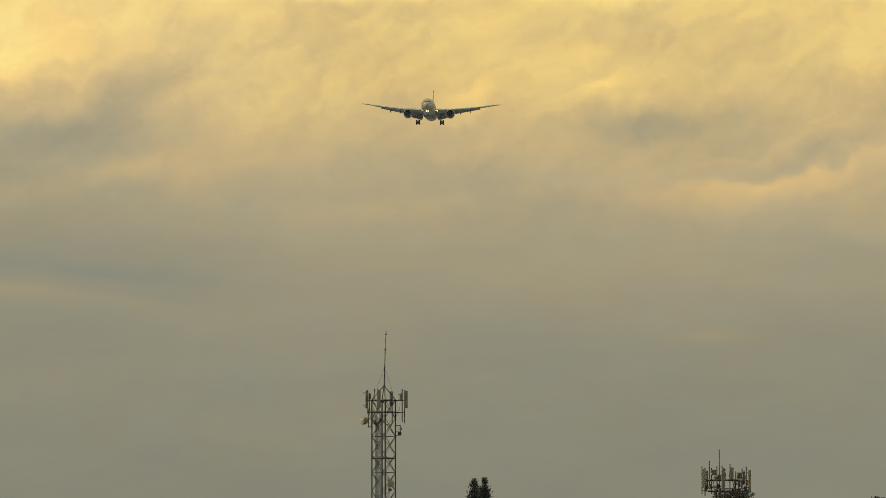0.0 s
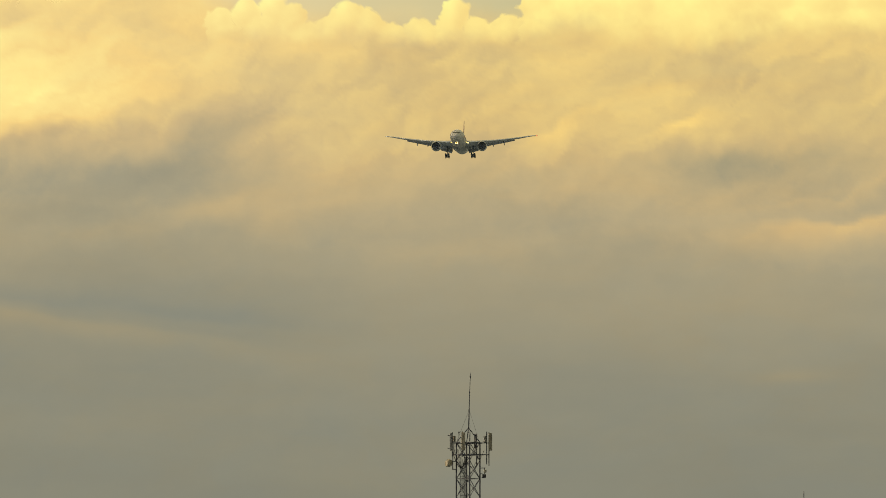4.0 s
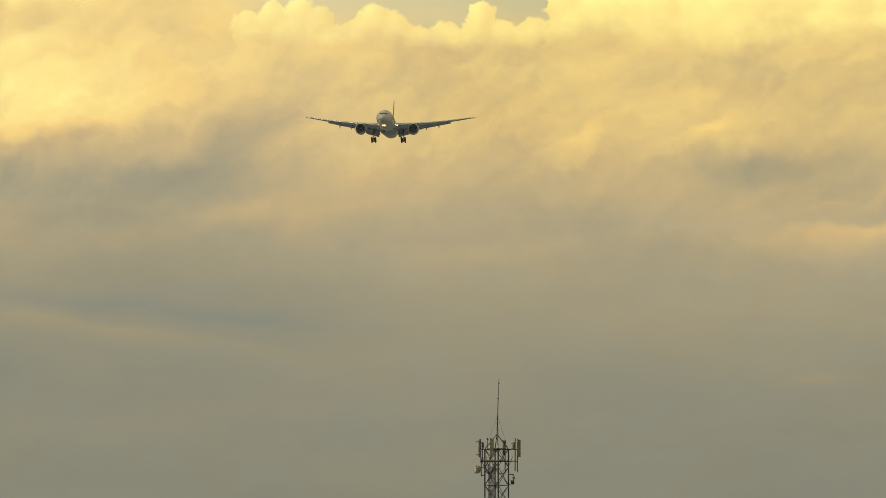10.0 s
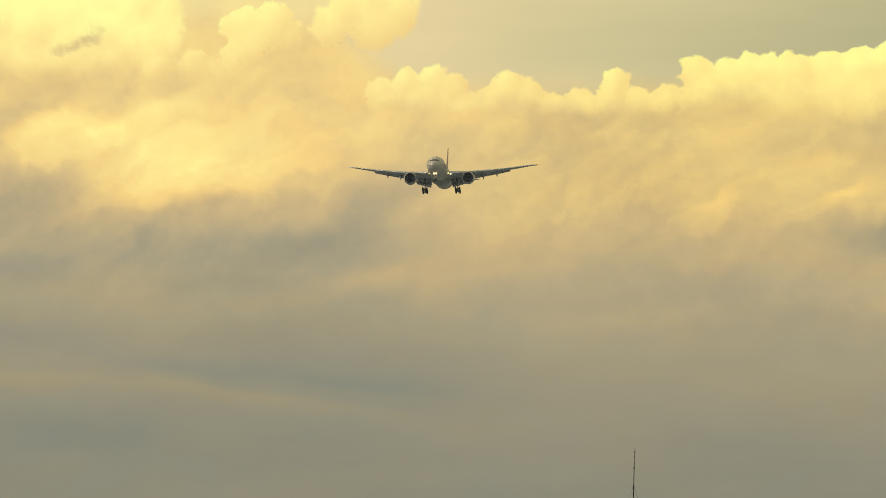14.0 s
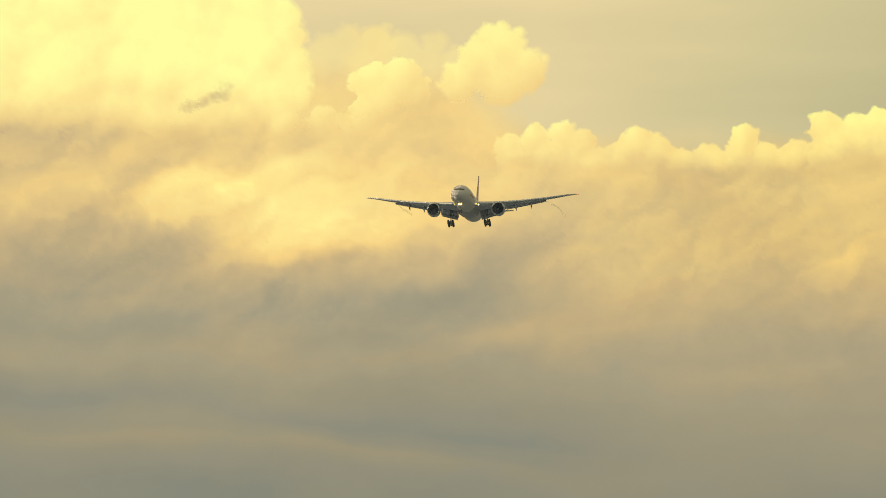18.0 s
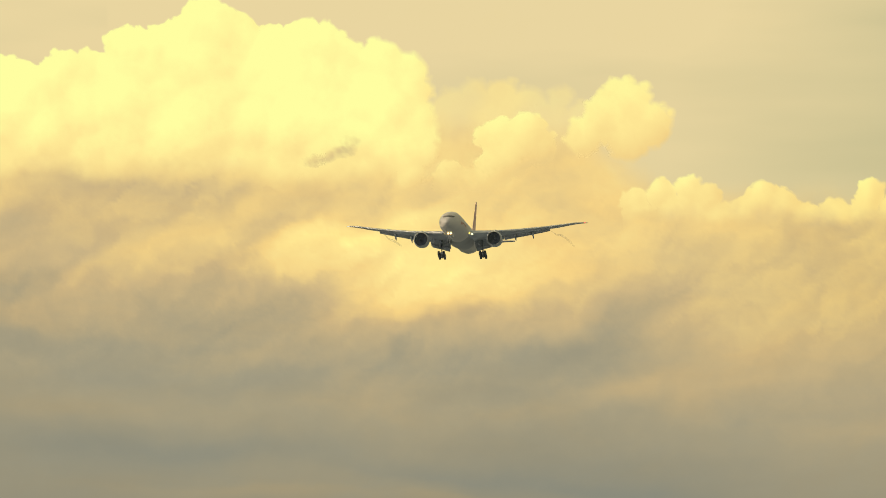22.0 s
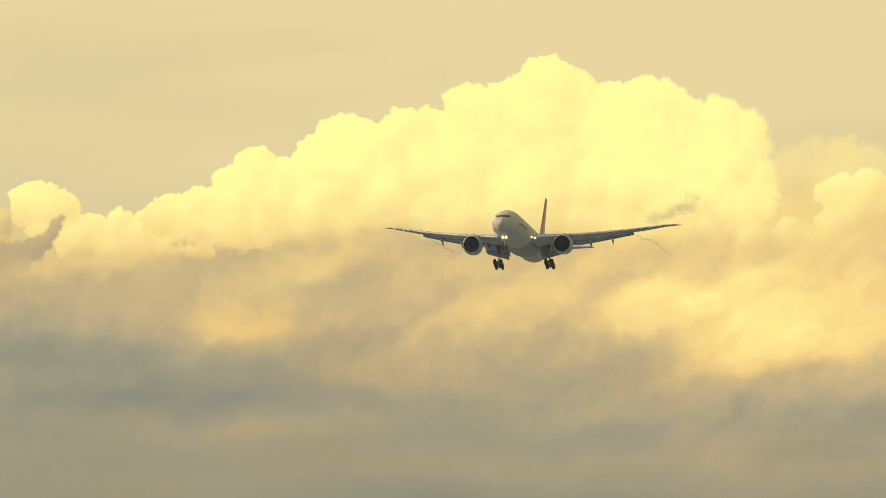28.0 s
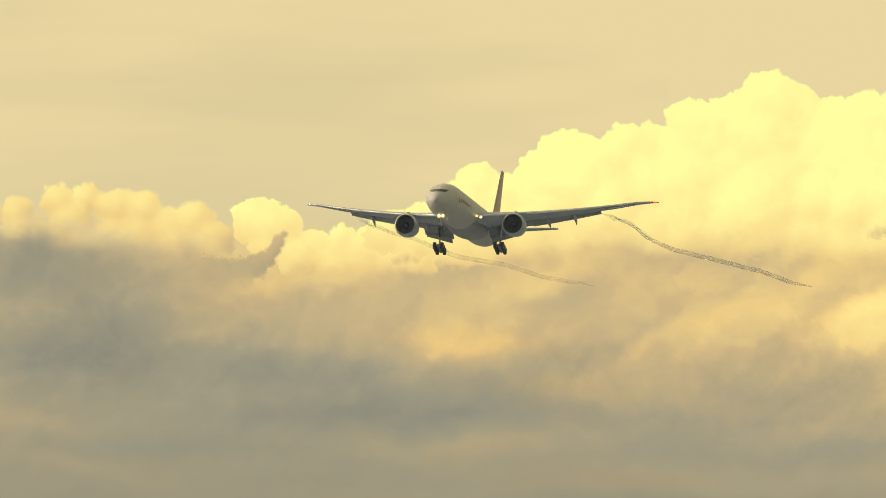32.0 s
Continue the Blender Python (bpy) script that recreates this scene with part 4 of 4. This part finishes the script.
def make_vapour(plane):
    """Two thin, hollow vapour cords, in rigid lengths that leave the outer flap ends one after another."""
    made = []
    for s in (1, -1):
        for k in range(21):
            bm = bmesh.new()
            rows, upper, lower = [], [], []
            for q in range(15):
                f = q / 14 * 1.24 - 0.12
                run = (k - f) * CORD + (31 if s > 0 else 0)
                whole = max(0, (20.5 - k + f) / 20)
                r = (0.14 + 0.30 * min(1.0, whole * 2.6)) * min(1.0, 0.2 + max(0, k + 1 - f) / 3.2) * (1 + 0.08 * math.sin(run * 1.9) + 0.05 * math.sin(run * 4.1))
                y = 0.22 * math.sin(run / 11.5) + 0.05 * math.sin(run / 3.7 + 1)
                z = 0.26 * math.sin(run / 13.5 + 2) + 0.05 * math.sin(run / 4.1)
                rows.append(ring((CORD * (0.5 - f), y, z), (1, 0, 0), r, 14))
                for rim, side in ((upper, 1), (lower, -1)):
                    rim.append([Vector((CORD * (0.5 - f), y, z + side * r * h)) for h in (0.62, 0.98)])
            loft(bm, rows, False)
            for rim in (upper, lower):
                loft(bm, rim, False, False)
            made.append((s, k, part("vapour_cord", bm, VAPOUR if s > 0 else THIN_VAPOUR, plane, "faint hollow cord of wing vapour")))
    return made


airliner = make_airliner()
wisps = make_wing_wisps(airliner)
vapour = make_vapour(airliner)

# ---- masts and trees in front of the sky ----


def make_panel(parent, x, y, z, h, w, face, material, deep=0.13):
    """An upright sector antenna with its pipe clamps."""
    bm = bmesh.new()
    turn = Matrix.Rotation(radians(face), 4, "Z")
    block(bm, (x, y, z), (w, deep, h), 0.03, turn)
    ob = part("panel_antenna", bm, material, parent, "", False)
    back = turn @ Vector((0, 0.16, 0))
    for dz in (-0.36 * h, 0.36 * h):
        bm = bmesh.new()
        block(bm, (x + back.x * 0.8, y + back.y * 0.8, z + dz), (0.07, 0.24, 0.06), 0.0, turn)
        part("clamp", bm, STEEL, ob, "", False)
    return ob


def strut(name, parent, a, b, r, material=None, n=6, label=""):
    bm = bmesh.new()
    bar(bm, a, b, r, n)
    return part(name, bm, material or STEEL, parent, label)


def make_lattice(tower, half, top, panel, turn, material):
    """Four legs with crossed braces."""
    legs = [Vector((half * math.cos(turn + k * math.pi / 2), half * math.sin(turn + k * math.pi / 2), 0)) for k in range(4)]
    for q in legs:
        strut("leg", tower, q, q + Vector((0, 0, top)), 0.055, material, 8)
    z, k = top, 0
    while z > 0.6:
        lo = max(z - panel, 0.05)
        for i in range(4):
            a, b = legs[i], legs[(i + 1) % 4]
            up, dn = Vector((0, 0, z)), Vector((0, 0, lo))
            strut("brace", tower, a + up, b + dn, 0.026, material)
            strut("brace", tower, b + up, a + dn, 0.026, material)
            if k % 2 == 0:
                strut("cross_rail", tower, a + up, b + up, 0.03, material)
        z, k = lo, k + 1
    return legs


def make_ring_frame(tower, z, size, turn, material, legs):
    pts = [Vector((size * math.cos(turn + k * math.pi / 2), size * math.sin(turn + k * math.pi / 2), z)) for k in range(4)]
    for i in range(4):
        strut("frame_rail", tower, pts[i], pts[(i + 1) % 4], 0.05, material)
        strut("frame_arm", tower, pts[i], (legs[i].x, legs[i].y, z), 0.045, material)


def make_tower():
    """Lattice mast with sector antennas, 650 m out; its whip ends at 27.9 m."""
    t = new("telecom_tower")
    t.location = (-4.64, 650, 0)
    tagged(t, "dark galvanised lattice telecom tower with cream panel antennas and a whip", "tower")
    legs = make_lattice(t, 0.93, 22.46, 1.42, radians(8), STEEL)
    for z, size in ((22.42, 1.12), (21.5, 1.2)):
        make_ring_frame(t, z, size, radians(12), STEEL, legs)
    for a, b in zip(legs, legs[1:] + legs[:1]):
        strut("cross_rail", t, (a.x, a.y, 17.9), (b.x, b.y, 17.9), 0.065, CABLE)
    for q in legs:
        strut("peak_strut", t, (q.x, q.y, 22.46), (0.03, 0, 23.6), 0.035)
    strut("whip", t, (0.03, 0, 23.4), (0.08, 0, 25.0), 0.045, STEEL, 8)
    strut("whip", t, (0.08, 0, 25.0), (0.12, 0, 26.4), 0.034, STEEL, 8)
    strut("whip", t, (0.12, 0, 26.4), (0.19, 0, 27.9), 0.024, STEEL, 8)
    for x, z in ((0.08, 25.0), (0.12, 26.4), (0.17, 27.6)):
        bm = bmesh.new()
        block(bm, (x, 0, z), (0.12, 0.12, 0.09), 0.02)
        part("whip_joint", bm, STEEL, t)
    for a in (-0.85, 0.85, 0.2):
        strut("guy_wire", t, (0.08, 0, 25.0), (a, 0.3 - abs(a), 22.6), 0.009, CABLE, 4)
    # pipes with panels: x, y, z middle, height, width, facing
    for x, y, zm, h, w, face, mat in ((-1.36, -0.2, 22.5, 1.40, 0.13, 70, PANEL_GREY), (-1.10, 0.5, 22.75, 0.46, 0.22, 40, PANEL), (-0.37, -1.2, 22.5, 1.40, 0.29, -8, PANEL),
                                      (0.58, 0.9, 22.6, 1.15, 0.24, 160, PANEL_GREY), (1.34, -0.3, 22.7, 0.52, 0.17, 40, PANEL_GREY), (1.74, -0.1, 22.5, 1.36, 0.27, 25, PANEL)):
        make_panel(t, x, y, zm, h, w, face, mat)
    for x, y, z0, z1 in ((-1.24, -0.15, 21.4, 23.25), (-0.44, -1.02, 21.3, 23.1), (0.66, 0.8, 20.6, 23.15), (1.45, -0.15, 20.75, 23.3), (1.63, 0.05, 20.65, 23.25), (-1.12, 0.42, 21.4, 23.0)):
        strut("antenna_pipe", t, (x, y, z0), (x, y, z1), 0.04)
        strut("pipe_arm", t, (x, y, 22.42), (x * 0.62, y * 0.62, 22.42), 0.035)
        strut("pipe_arm", t, (x, y, 21.5), (x * 0.62, y * 0.62, 21.5), 0.035)
    for x in (-0.71, -0.45):
        strut("whip_antenna", t, (x, -0.9, 22.4), (x, -0.9, 23.2), 0.022)
        bm = bmesh.new()
        block(bm, (x, -0.9, 23.22), (0.11, 0.11, 0.14), 0.03)
        part("lamp_head", bm, CABLE, t)
    # feeder cables on a ladder inside the lattice
    for k in range(4):
        strut("feeder_cable", t, (-0.55 + 0.085 * k, -0.30, 0), (-0.55 + 0.085 * k, -0.30, 21.4 - 0.2 * (k % 3)), 0.02, CABLE)
    for x in (-0.62, -0.22):
        strut("ladder_rail", t, (x, -0.27, 0), (x, -0.27, 21.3), 0.022)
    for k in range(30):
        strut("ladder_rung", t, (-0.62, -0.27, 21 - 0.3 * k), (-0.22, -0.27, 21 - 0.3 * k), 0.013, STEEL, 4)
    # drooping jumper cables under the head frame
    for k in range(9):
        rng = random.Random(40 + k)
        a = rng.uniform(0, 6.28)
        p0, p1 = Vector((1.3 * math.cos(a), 1.1 * math.sin(a), 21.9)), Vector((-0.3 + 0.2 * rng.random(), -0.25, 21.0))
        bm = bmesh.new()
        pts = [p0.lerp(p1, f / 7) - Vector((0, 0, 0.9 * math.sin(math.pi * f / 7))) for f in range(8)]
        for q0, q1 in zip(pts, pts[1:]):
            bar(bm, q0, q1, 0.016, 5)
        part("jumper_cable", bm, CABLE, t)
    # drum dish on a bracket
    bm = bmesh.new()
    rows = [ring((-1.45 + dx, -0.45 + dy, 20.83), (-0.85, -0.5, 0.05), r, 20) for dx, dy, r in ((0.17, 0.10, 0.05), (0.1, 0.06, 0.25), (-0.02, -0.01, 0.31), (-0.16, -0.09, 0.31), (-0.24, -0.14, 0.24), (-0.27, -0.16, 0.05))]
    loft(bm, rows)
    part("drum_dish", bm, DRUM, t, "cream drum dish")
    for z in (20.98, 20.36):
        strut("dish_bracket", t, (-0.9, -0.1, z), (-1.2, -0.25, z), 0.035)
    strut("dish_pipe", t, (-1.2, -0.25, 20.3), (-1.2, -0.25, 21.6), 0.04)
    strut("dish_stub", t, (-1.2, -0.25, 20.83), (-1.38, -0.38, 20.83), 0.05)
    # small radio on the other side
    strut("radio_arm", t, (0.9, -0.05, 20.46), (1.33, -0.2, 20.46), 0.035)
    strut("radio_pipe", t, (1.3, -0.2, 19.75), (1.3, -0.2, 20.5), 0.035)
    bm = bmesh.new()
    block(bm, (1.34, -0.3, 20.2), (0.2, 0.16, 0.24), 0.04)
    part("radio_unit", bm, DRUM, t)
    bm = bmesh.new()
    rows = [ring((1.05 + 0.02 * dy, -0.3 + dy, 19.85), (0.1, 1, 0), r, 18) for dy, r in ((-0.05, 0.19), (0.05, 0.19), (0.05, 0.15), (-0.05, 0.15), (-0.05, 0.19))]
    loft(bm, rows, False)
    part("cable_coil", bm, CABLE, t, "coiled black cable")
    bm = bmesh.new()
    block(bm, (1.25, -0.28, 19.82), (0.28, 0.2, 0.30), 0.04)
    part("radio_unit", bm, CABLE, t)
    # round dish facing the viewer
    bm = bmesh.new()
    rows = [ring((0.57, -0.78 + dy, 15.9), (0, 1, 0), r, 22) for dy, r in ((-0.06, 0.02), (-0.05, 0.2), (0.0, 0.28), (0.12, 0.24), (0.2, 0.06))]
    loft(bm, rows)
    part("round_dish", bm, DRUM, t, "cream round dish")
    strut("dish_pipe", t, (0.42, -0.55, 15.1), (0.42, -0.55, 16.4), 0.04)
    bm = bmesh.new()
    block(bm, (0.5, -0.6, 15.42), (0.26, 0.2, 0.22), 0.03)
    part("radio_unit", bm, STEEL, t)
    return t


def make_second_tower():
    """A shorter mast head, 560 m out."""
    d, k = 560.0, 560 / STEP
    t = new("telecom_tower")
    t.location = (19.1, d, 0)
    tagged(t, "rust-red telecom mast head crowded with cream panel antennas", "tower")

    def place(px, py):
        return (px - 1286) * k, 1.7 + (1178 - py) * k
    legs = make_lattice(t, 0.85, 13.6, 1.2, radians(30), RUST)
    for py, size in ((850, 1.25), (870, 1.3)):
        make_ring_frame(t, place(0, py)[1], size, radians(15), RUST, legs)
    for px, y0, y1, w, face, mat, depth in ((1245, 829, 864, 0.26, -20, PANEL, -0.6), (1251, 833, 866, 0.20, 60, PANEL_GREY, 0.2), (1264, 831, 841, 0.32, 15, PANEL, 0.6), (1279, 829, 869, 0.22, 5, PANEL, -1.2),
                                            (1281, 829, 834, 0.3, 5, PANEL, 0.9), (1294, 828, 852, 0.25, -10, PANEL, -1.1), (1309, 836, 847, 0.36, 30, PANEL_GREY, 0.8), (1316, 834, 858, 0.22, 40, PANEL_GREY, 0.4), (1326, 832, 868, 0.20, 60, PANEL, -0.2)):
        x, z0 = place(px, y1)
        z1 = place(px, y0)[1]
        make_panel(t, x, depth, (z0 + z1) / 2, z1 - z0, w, face, mat)
    for px, y0, y1, depth in ((1242, 826, 875, -0.5), (1248, 828, 878, 0.3), (1256, 816, 862, 0.5), (1260, 828, 874, 0.7), (1268, 826, 872, -0.9), (1277, 825, 880, -1.0), (1291, 822, 872, -1.0), (1303, 834, 878, 0.9),
                              (1314, 829, 874, 0.6), (1321, 826, 878, 0.2), (1328, 832, 872, -0.1)):
        x, z0 = place(px, y1)
        strut("antenna_pipe", t, (x, depth, z0), (x, depth, place(px, y0)[1]), 0.035)
        for py in (851, 869):
            z = place(0, py)[1]
            strut("pipe_arm", t, (x, depth, z), (x * 0.6, depth * 0.6, z), 0.03, RUST)
    for q in range(16):
        rng = random.Random(170 + q)
        px, py = rng.uniform(1246, 1326), rng.uniform(838, 872)
        x, z = place(px, py)
        depth = rng.uniform(-0.8, 0.8)
        bm = bmesh.new()
        block(bm, (x, depth, z), (rng.uniform(0.14, 0.3), 0.16, rng.uniform(0.18, 0.42)), 0.03)
        part("radio_unit", bm, PANEL_GREY if q % 3 else STEEL, t)
        strut("radio_arm", t, (x, depth, z), (x * 0.6, depth * 0.6, z), 0.026, RUST)
    x, z = place(1273, 795)
    strut("whip", t, (x + 0.02, 0, 13.3), (x, 0, z), 0.026, STEEL, 8)
    for q in range(10):
        rng = random.Random(70 + q)
        a = rng.uniform(0, 6.28)
        strut("brace", t, (1.25 * math.cos(a), 1.25 * math.sin(a), 14.1), (0.8 * math.cos(a + 0.5), 0.8 * math.sin(a + 0.5), 13.0), 0.028, RUST)
    return t


def leaf_clump(bm, centre, size, rng, leaves=7):
    for k in range(leaves):
        d = Vector((rng.gauss(0, 1), rng.gauss(0, 1), rng.gauss(0, 0.7)))
        p = Vector(centre) + d * size * 0.45
        a = Vector((rng.gauss(0, 1), rng.gauss(0, 1), rng.gauss(0, 1))).normalized() * size * rng.uniform(0.25, 0.5)
        b = a.orthogonal().normalized() * size * rng.uniform(0.12, 0.25)
        bm.faces.new([bm.verts.new(q) for q in (p - a, p + b, p + a, p - b)])


def make_conifer(x, y, height, width, seed, label):
    rng = random.Random(seed)
    t = new("conifer_tree")
    t.location = (x, y, 0)
    tagged(t, label, "tree")
    bm = bmesh.new()
    loft(bm, [ring((0.1 * math.sin(z), 0.08 * math.cos(z), z), (0, 0, 1), 0.26 * (1 - z / height) + 0.02, 9) for z in np.linspace(0, height, 12)])
    part("trunk", bm, BARK, t)
    limbs, crown = bmesh.new(), bmesh.new()
    z = 1.6
    while z < height - 0.05:
        f = (height - z) / height
        reach = width * min(1.0, 0.10 + 6 * f) * rng.uniform(0.5, 1.25)
        for q in range(7 if f > 0.06 else 4):
            a = rng.uniform(0, 6.28)
            r = reach * rng.uniform(0.6, 1.05)
            tip = Vector((r * math.cos(a), r * math.sin(a), z + 0.25 * r))
            bar(limbs, (0, 0, z), tip, 0.03, 4, 0.01)
            for w in (0.35, 0.55, 0.75, 0.92, 1.05):
                leaf_clump(crown, Vector((0, 0, z)).lerp(tip, w) + Vector((rng.uniform(-0.08, 0.08), rng.uniform(-0.08, 0.08), rng.uniform(-0.1, 0.1))), 0.15 + 0.10 * min(1, f * 9), rng, 8)
        z += rng.uniform(0.12, 0.22)
    part("limbs", limbs, BARK, t)
    part("crown", crown, LEAF, t, "", False)
    return t


def make_broad_tree(x, y, height, width, seed, label):
    rng = random.Random(seed)
    t = new("broadleaf_tree")
    t.location = (x, y, 0)
    tagged(t, label, "tree")
    bm = bmesh.new()
    loft(bm, [ring((0.15 * math.sin(z * 0.7), 0, z), (0, 0, 1), 0.32 * (1 - z / height) + 0.05, 9) for z in np.linspace(0, height * 0.7, 8)])
    part("trunk", bm, BARK, t)
    limbs, crown = bmesh.new(), bmesh.new()
    for q in range(150):
        a, e = rng.uniform(0, 6.28), rng.uniform(-0.2, 1.4)
        r = rng.uniform(0.75, 1.0)
        tip = Vector((width * r * math.cos(a) * math.cos(e), width * r * math.sin(a) * math.cos(e), height * 0.62 + height * 0.37 * r * math.sin(e)))
        bar(limbs, (0, 0, height * rng.uniform(0.3, 0.6)), tip, 0.06, 5, 0.015)
        for w in range(14):
            leaf_clump(crown, tip + Vector((rng.gauss(0, 0.4), rng.gauss(0, 0.4), min(rng.gauss(-0.15, 0.2), 0.05))), 0.26, rng, 9)
    part("limbs", limbs, BARK, t)
    part("crown", crown, LEAF_B, t, "", False)
    return t


make_tower()
make_second_tower()
make_conifer(1.85, 500, 12.85, 0.50, 3, "slim dark conifer with a ragged pointed top")
make_conifer(2.50, 500.6, 12.95, 0.46, 4, "slim dark conifer beside its twin")
make_broad_tree(20.9, 590, 14.45, 1.6, 5, "dark rounded leafy treetop beside the mast")
make_broad_tree(33.0, 620, 14.55, 2.2, 6, "dark leafy treetop seen against the sky")


def motions():
    """The airliner's approach, its vapour, and the slow drift of the clouds."""
    PLANE = [
        (0, pose(-6.0, 3799.8, 256.66, -0.63, -2.31, -92.16)), (0.5, pose(-9.0, 3763.2, 254.76, -0.49, -2.31, -92.16)),
        (1, pose(-11.9, 3726.7, 252.87, -0.34, -2.32, -92.17)), (1.5, pose(-14.9, 3690.2, 250.97, -0.20, -2.33, -92.18)),
        (2, pose(-17.8, 3653.6, 249.06, -0.05, -2.34, -92.19)), (2.5, pose(-20.5, 3617.1, 247.33, 0.01, -2.35, -92.20)),
        (4.5, pose(-31.3, 3471.0, 239.60, 0.24, -2.38, -92.23)), (5, pose(-34.2, 3434.5, 237.89, 0.30, -2.38, -92.22)),
        (5.5, pose(-37.0, 3398.0, 236.21, 0.36, -2.37, -92.21)), (6, pose(-39.9, 3361.5, 234.63, 0.42, -2.36, -92.18)),
        (6.5, pose(-42.6, 3325.0, 232.85, 0.24, -2.34, -92.15)), (7, pose(-45.3, 3288.5, 231.04, 0.06, -2.32, -92.12)),
        (7.5, pose(-48.0, 3252.0, 229.36, -0.12, -2.31, -92.09)), (8, pose(-50.8, 3215.5, 227.69, -0.30, -2.29, -92.06)),
        (8.5, pose(-53.7, 3179.0, 225.84, -0.48, -2.27, -92.03)), (9, pose(-56.6, 3142.6, 223.81, -0.66, -2.26, -92.00)),
        (9.5, pose(-59.3, 3106.1, 222.29, -0.48, -2.25, -91.99)), (10, pose(-62.0, 3069.6, 220.63, -0.31, -2.26, -91.98)),
        (10.5, pose(-64.7, 3033.2, 218.81, -0.14, -2.29, -91.99)), (11, pose(-67.4, 2996.7, 216.98, 0.03, -2.36, -92.00)),
        (11.5, pose(-70.1, 2960.3, 215.31, 0.12, -2.44, -92.02)), (12, pose(-72.8, 2923.9, 213.55, 0.20, -2.53, -92.04)),
        (12.5, pose(-75.6, 2887.4, 211.76, 0.29, -2.62, -92.06)), (13, pose(-78.4, 2851.0, 209.99, 0.37, -2.69, -92.08)),
        (13.5, pose(-81.1, 2814.6, 208.37, 0.45, -2.73, -92.09)), (14, pose(-84.0, 2778.1, 206.75, 0.52, -2.75, -92.12)),
        (14.5, pose(-86.8, 2741.7, 205.08, 0.59, -2.75, -92.15)), (16.5, pose(-97.5, 2596.1, 198.91, 0.89, -2.64, -92.32)),
        (17, pose(-100.3, 2559.7, 197.21, 0.96, -2.62, -92.38)), (17.5, pose(-103.2, 2523.3, 195.43, 0.81, -2.61, -92.45)),
        (18, pose(-106.0, 2486.9, 193.66, 0.66, -2.60, -92.52)), (18.5, pose(-108.9, 2450.5, 191.83, 0.51, -2.60, -92.60)),
        (19, pose(-111.9, 2414.2, 189.96, 0.36, -2.60, -92.66)), (19.5, pose(-114.8, 2377.8, 188.08, 0.39, -2.60, -92.70)),
        (20, pose(-117.8, 2341.5, 186.15, 0.42, -2.60, -92.73)), (20.5, pose(-120.7, 2305.1, 184.21, 0.45, -2.60, -92.75)),
        (21, pose(-123.7, 2268.8, 182.36, 0.48, -2.60, -92.77)), (21.5, pose(-126.5, 2232.4, 180.56, 0.43, -2.59, -92.78)),
        (22, pose(-129.3, 2196.1, 178.73, 0.37, -2.57, -92.80)), (22.5, pose(-132.3, 2159.8, 176.95, 0.32, -2.54, -92.81)),
        (23, pose(-135.2, 2123.4, 175.26, 0.27, -2.50, -92.82)), (23.5, pose(-138.0, 2087.1, 173.56, 0.21, -2.46, -92.82)),
        (24, pose(-140.9, 2050.8, 171.80, 0.16, -2.42, -92.79)), (24.5, pose(-143.9, 2014.4, 170.02, 0.09, -2.39, -92.75)),
        (26.5, pose(-154.9, 1869.3, 162.21, -0.19, -2.30, -92.47)), (27, pose(-157.9, 1833.0, 160.17, -0.17, -2.26, -92.40)),
        (27.5, pose(-160.8, 1796.8, 158.19, -0.16, -2.22, -92.34)), (28, pose(-163.7, 1760.5, 156.27, -0.14, -2.18, -92.28)),
        (28.5, pose(-166.5, 1724.3, 154.12, 0.01, -2.14, -92.24)), (29, pose(-169.4, 1688.0, 152.02, 0.16, -2.10, -92.20)),
        (29.5, pose(-172.3, 1651.8, 149.85, 0.31, -2.09, -92.18)), (30, pose(-175.2, 1615.6, 147.59, 0.46, -2.08, -92.17)),
        (30.5, pose(-178.2, 1579.3, 145.58, 0.22, -2.09, -92.16)), (31, pose(-181.1, 1543.1, 143.32, -0.03, -2.10, -92.15)),
        (31.5, pose(-184.0, 1506.9, 140.88, -0.27, -2.12, -92.15)), (32, pose(-186.8, 1470.7, 138.46, -0.51, -2.13, -92.15)),
    ]
    walk(airliner, PLANE)
    # each length of vapour waits in the hull, then falls behind the flap end at flying speed
    span = CORD / 73.2
    for s, k, ob in vapour:
        start = round((28.97 + span * (k + 0.7)) * FPS) / FPS
        wait = pose(-2.0, s * 0.8, -0.9)
        rows = [(0, wait), (start - 1 / FPS, wait)]
        count = max(2, round((32 - start) / 0.15) + 1)
        for q in range(count):
            age = max(32 - start, 0.07) * q / (count - 1)
            a, b = cord_place(s, age + span), cord_place(s, age)
            rows.append((start + age, Matrix.LocRotScale((a + b) / 2, (b - a).to_track_quat("X", "Z"), None)))
        walk(ob, rows)
    for s, ob in wisps:
        inside = pose(34, -s * 23.4, -0.6)
        walk(ob, [(0, inside), (15.2, inside), (16.0, pose(0, 0, 0)), (32, pose(0, 0, 0))])
    for ob in [sky_backdrop, *cumuli]:
        walk(ob, [(0, pose(0, 0, 1.7)), (32, pose(0, 0, 1.7, 0.1265, 0, 0.074))])


motions()
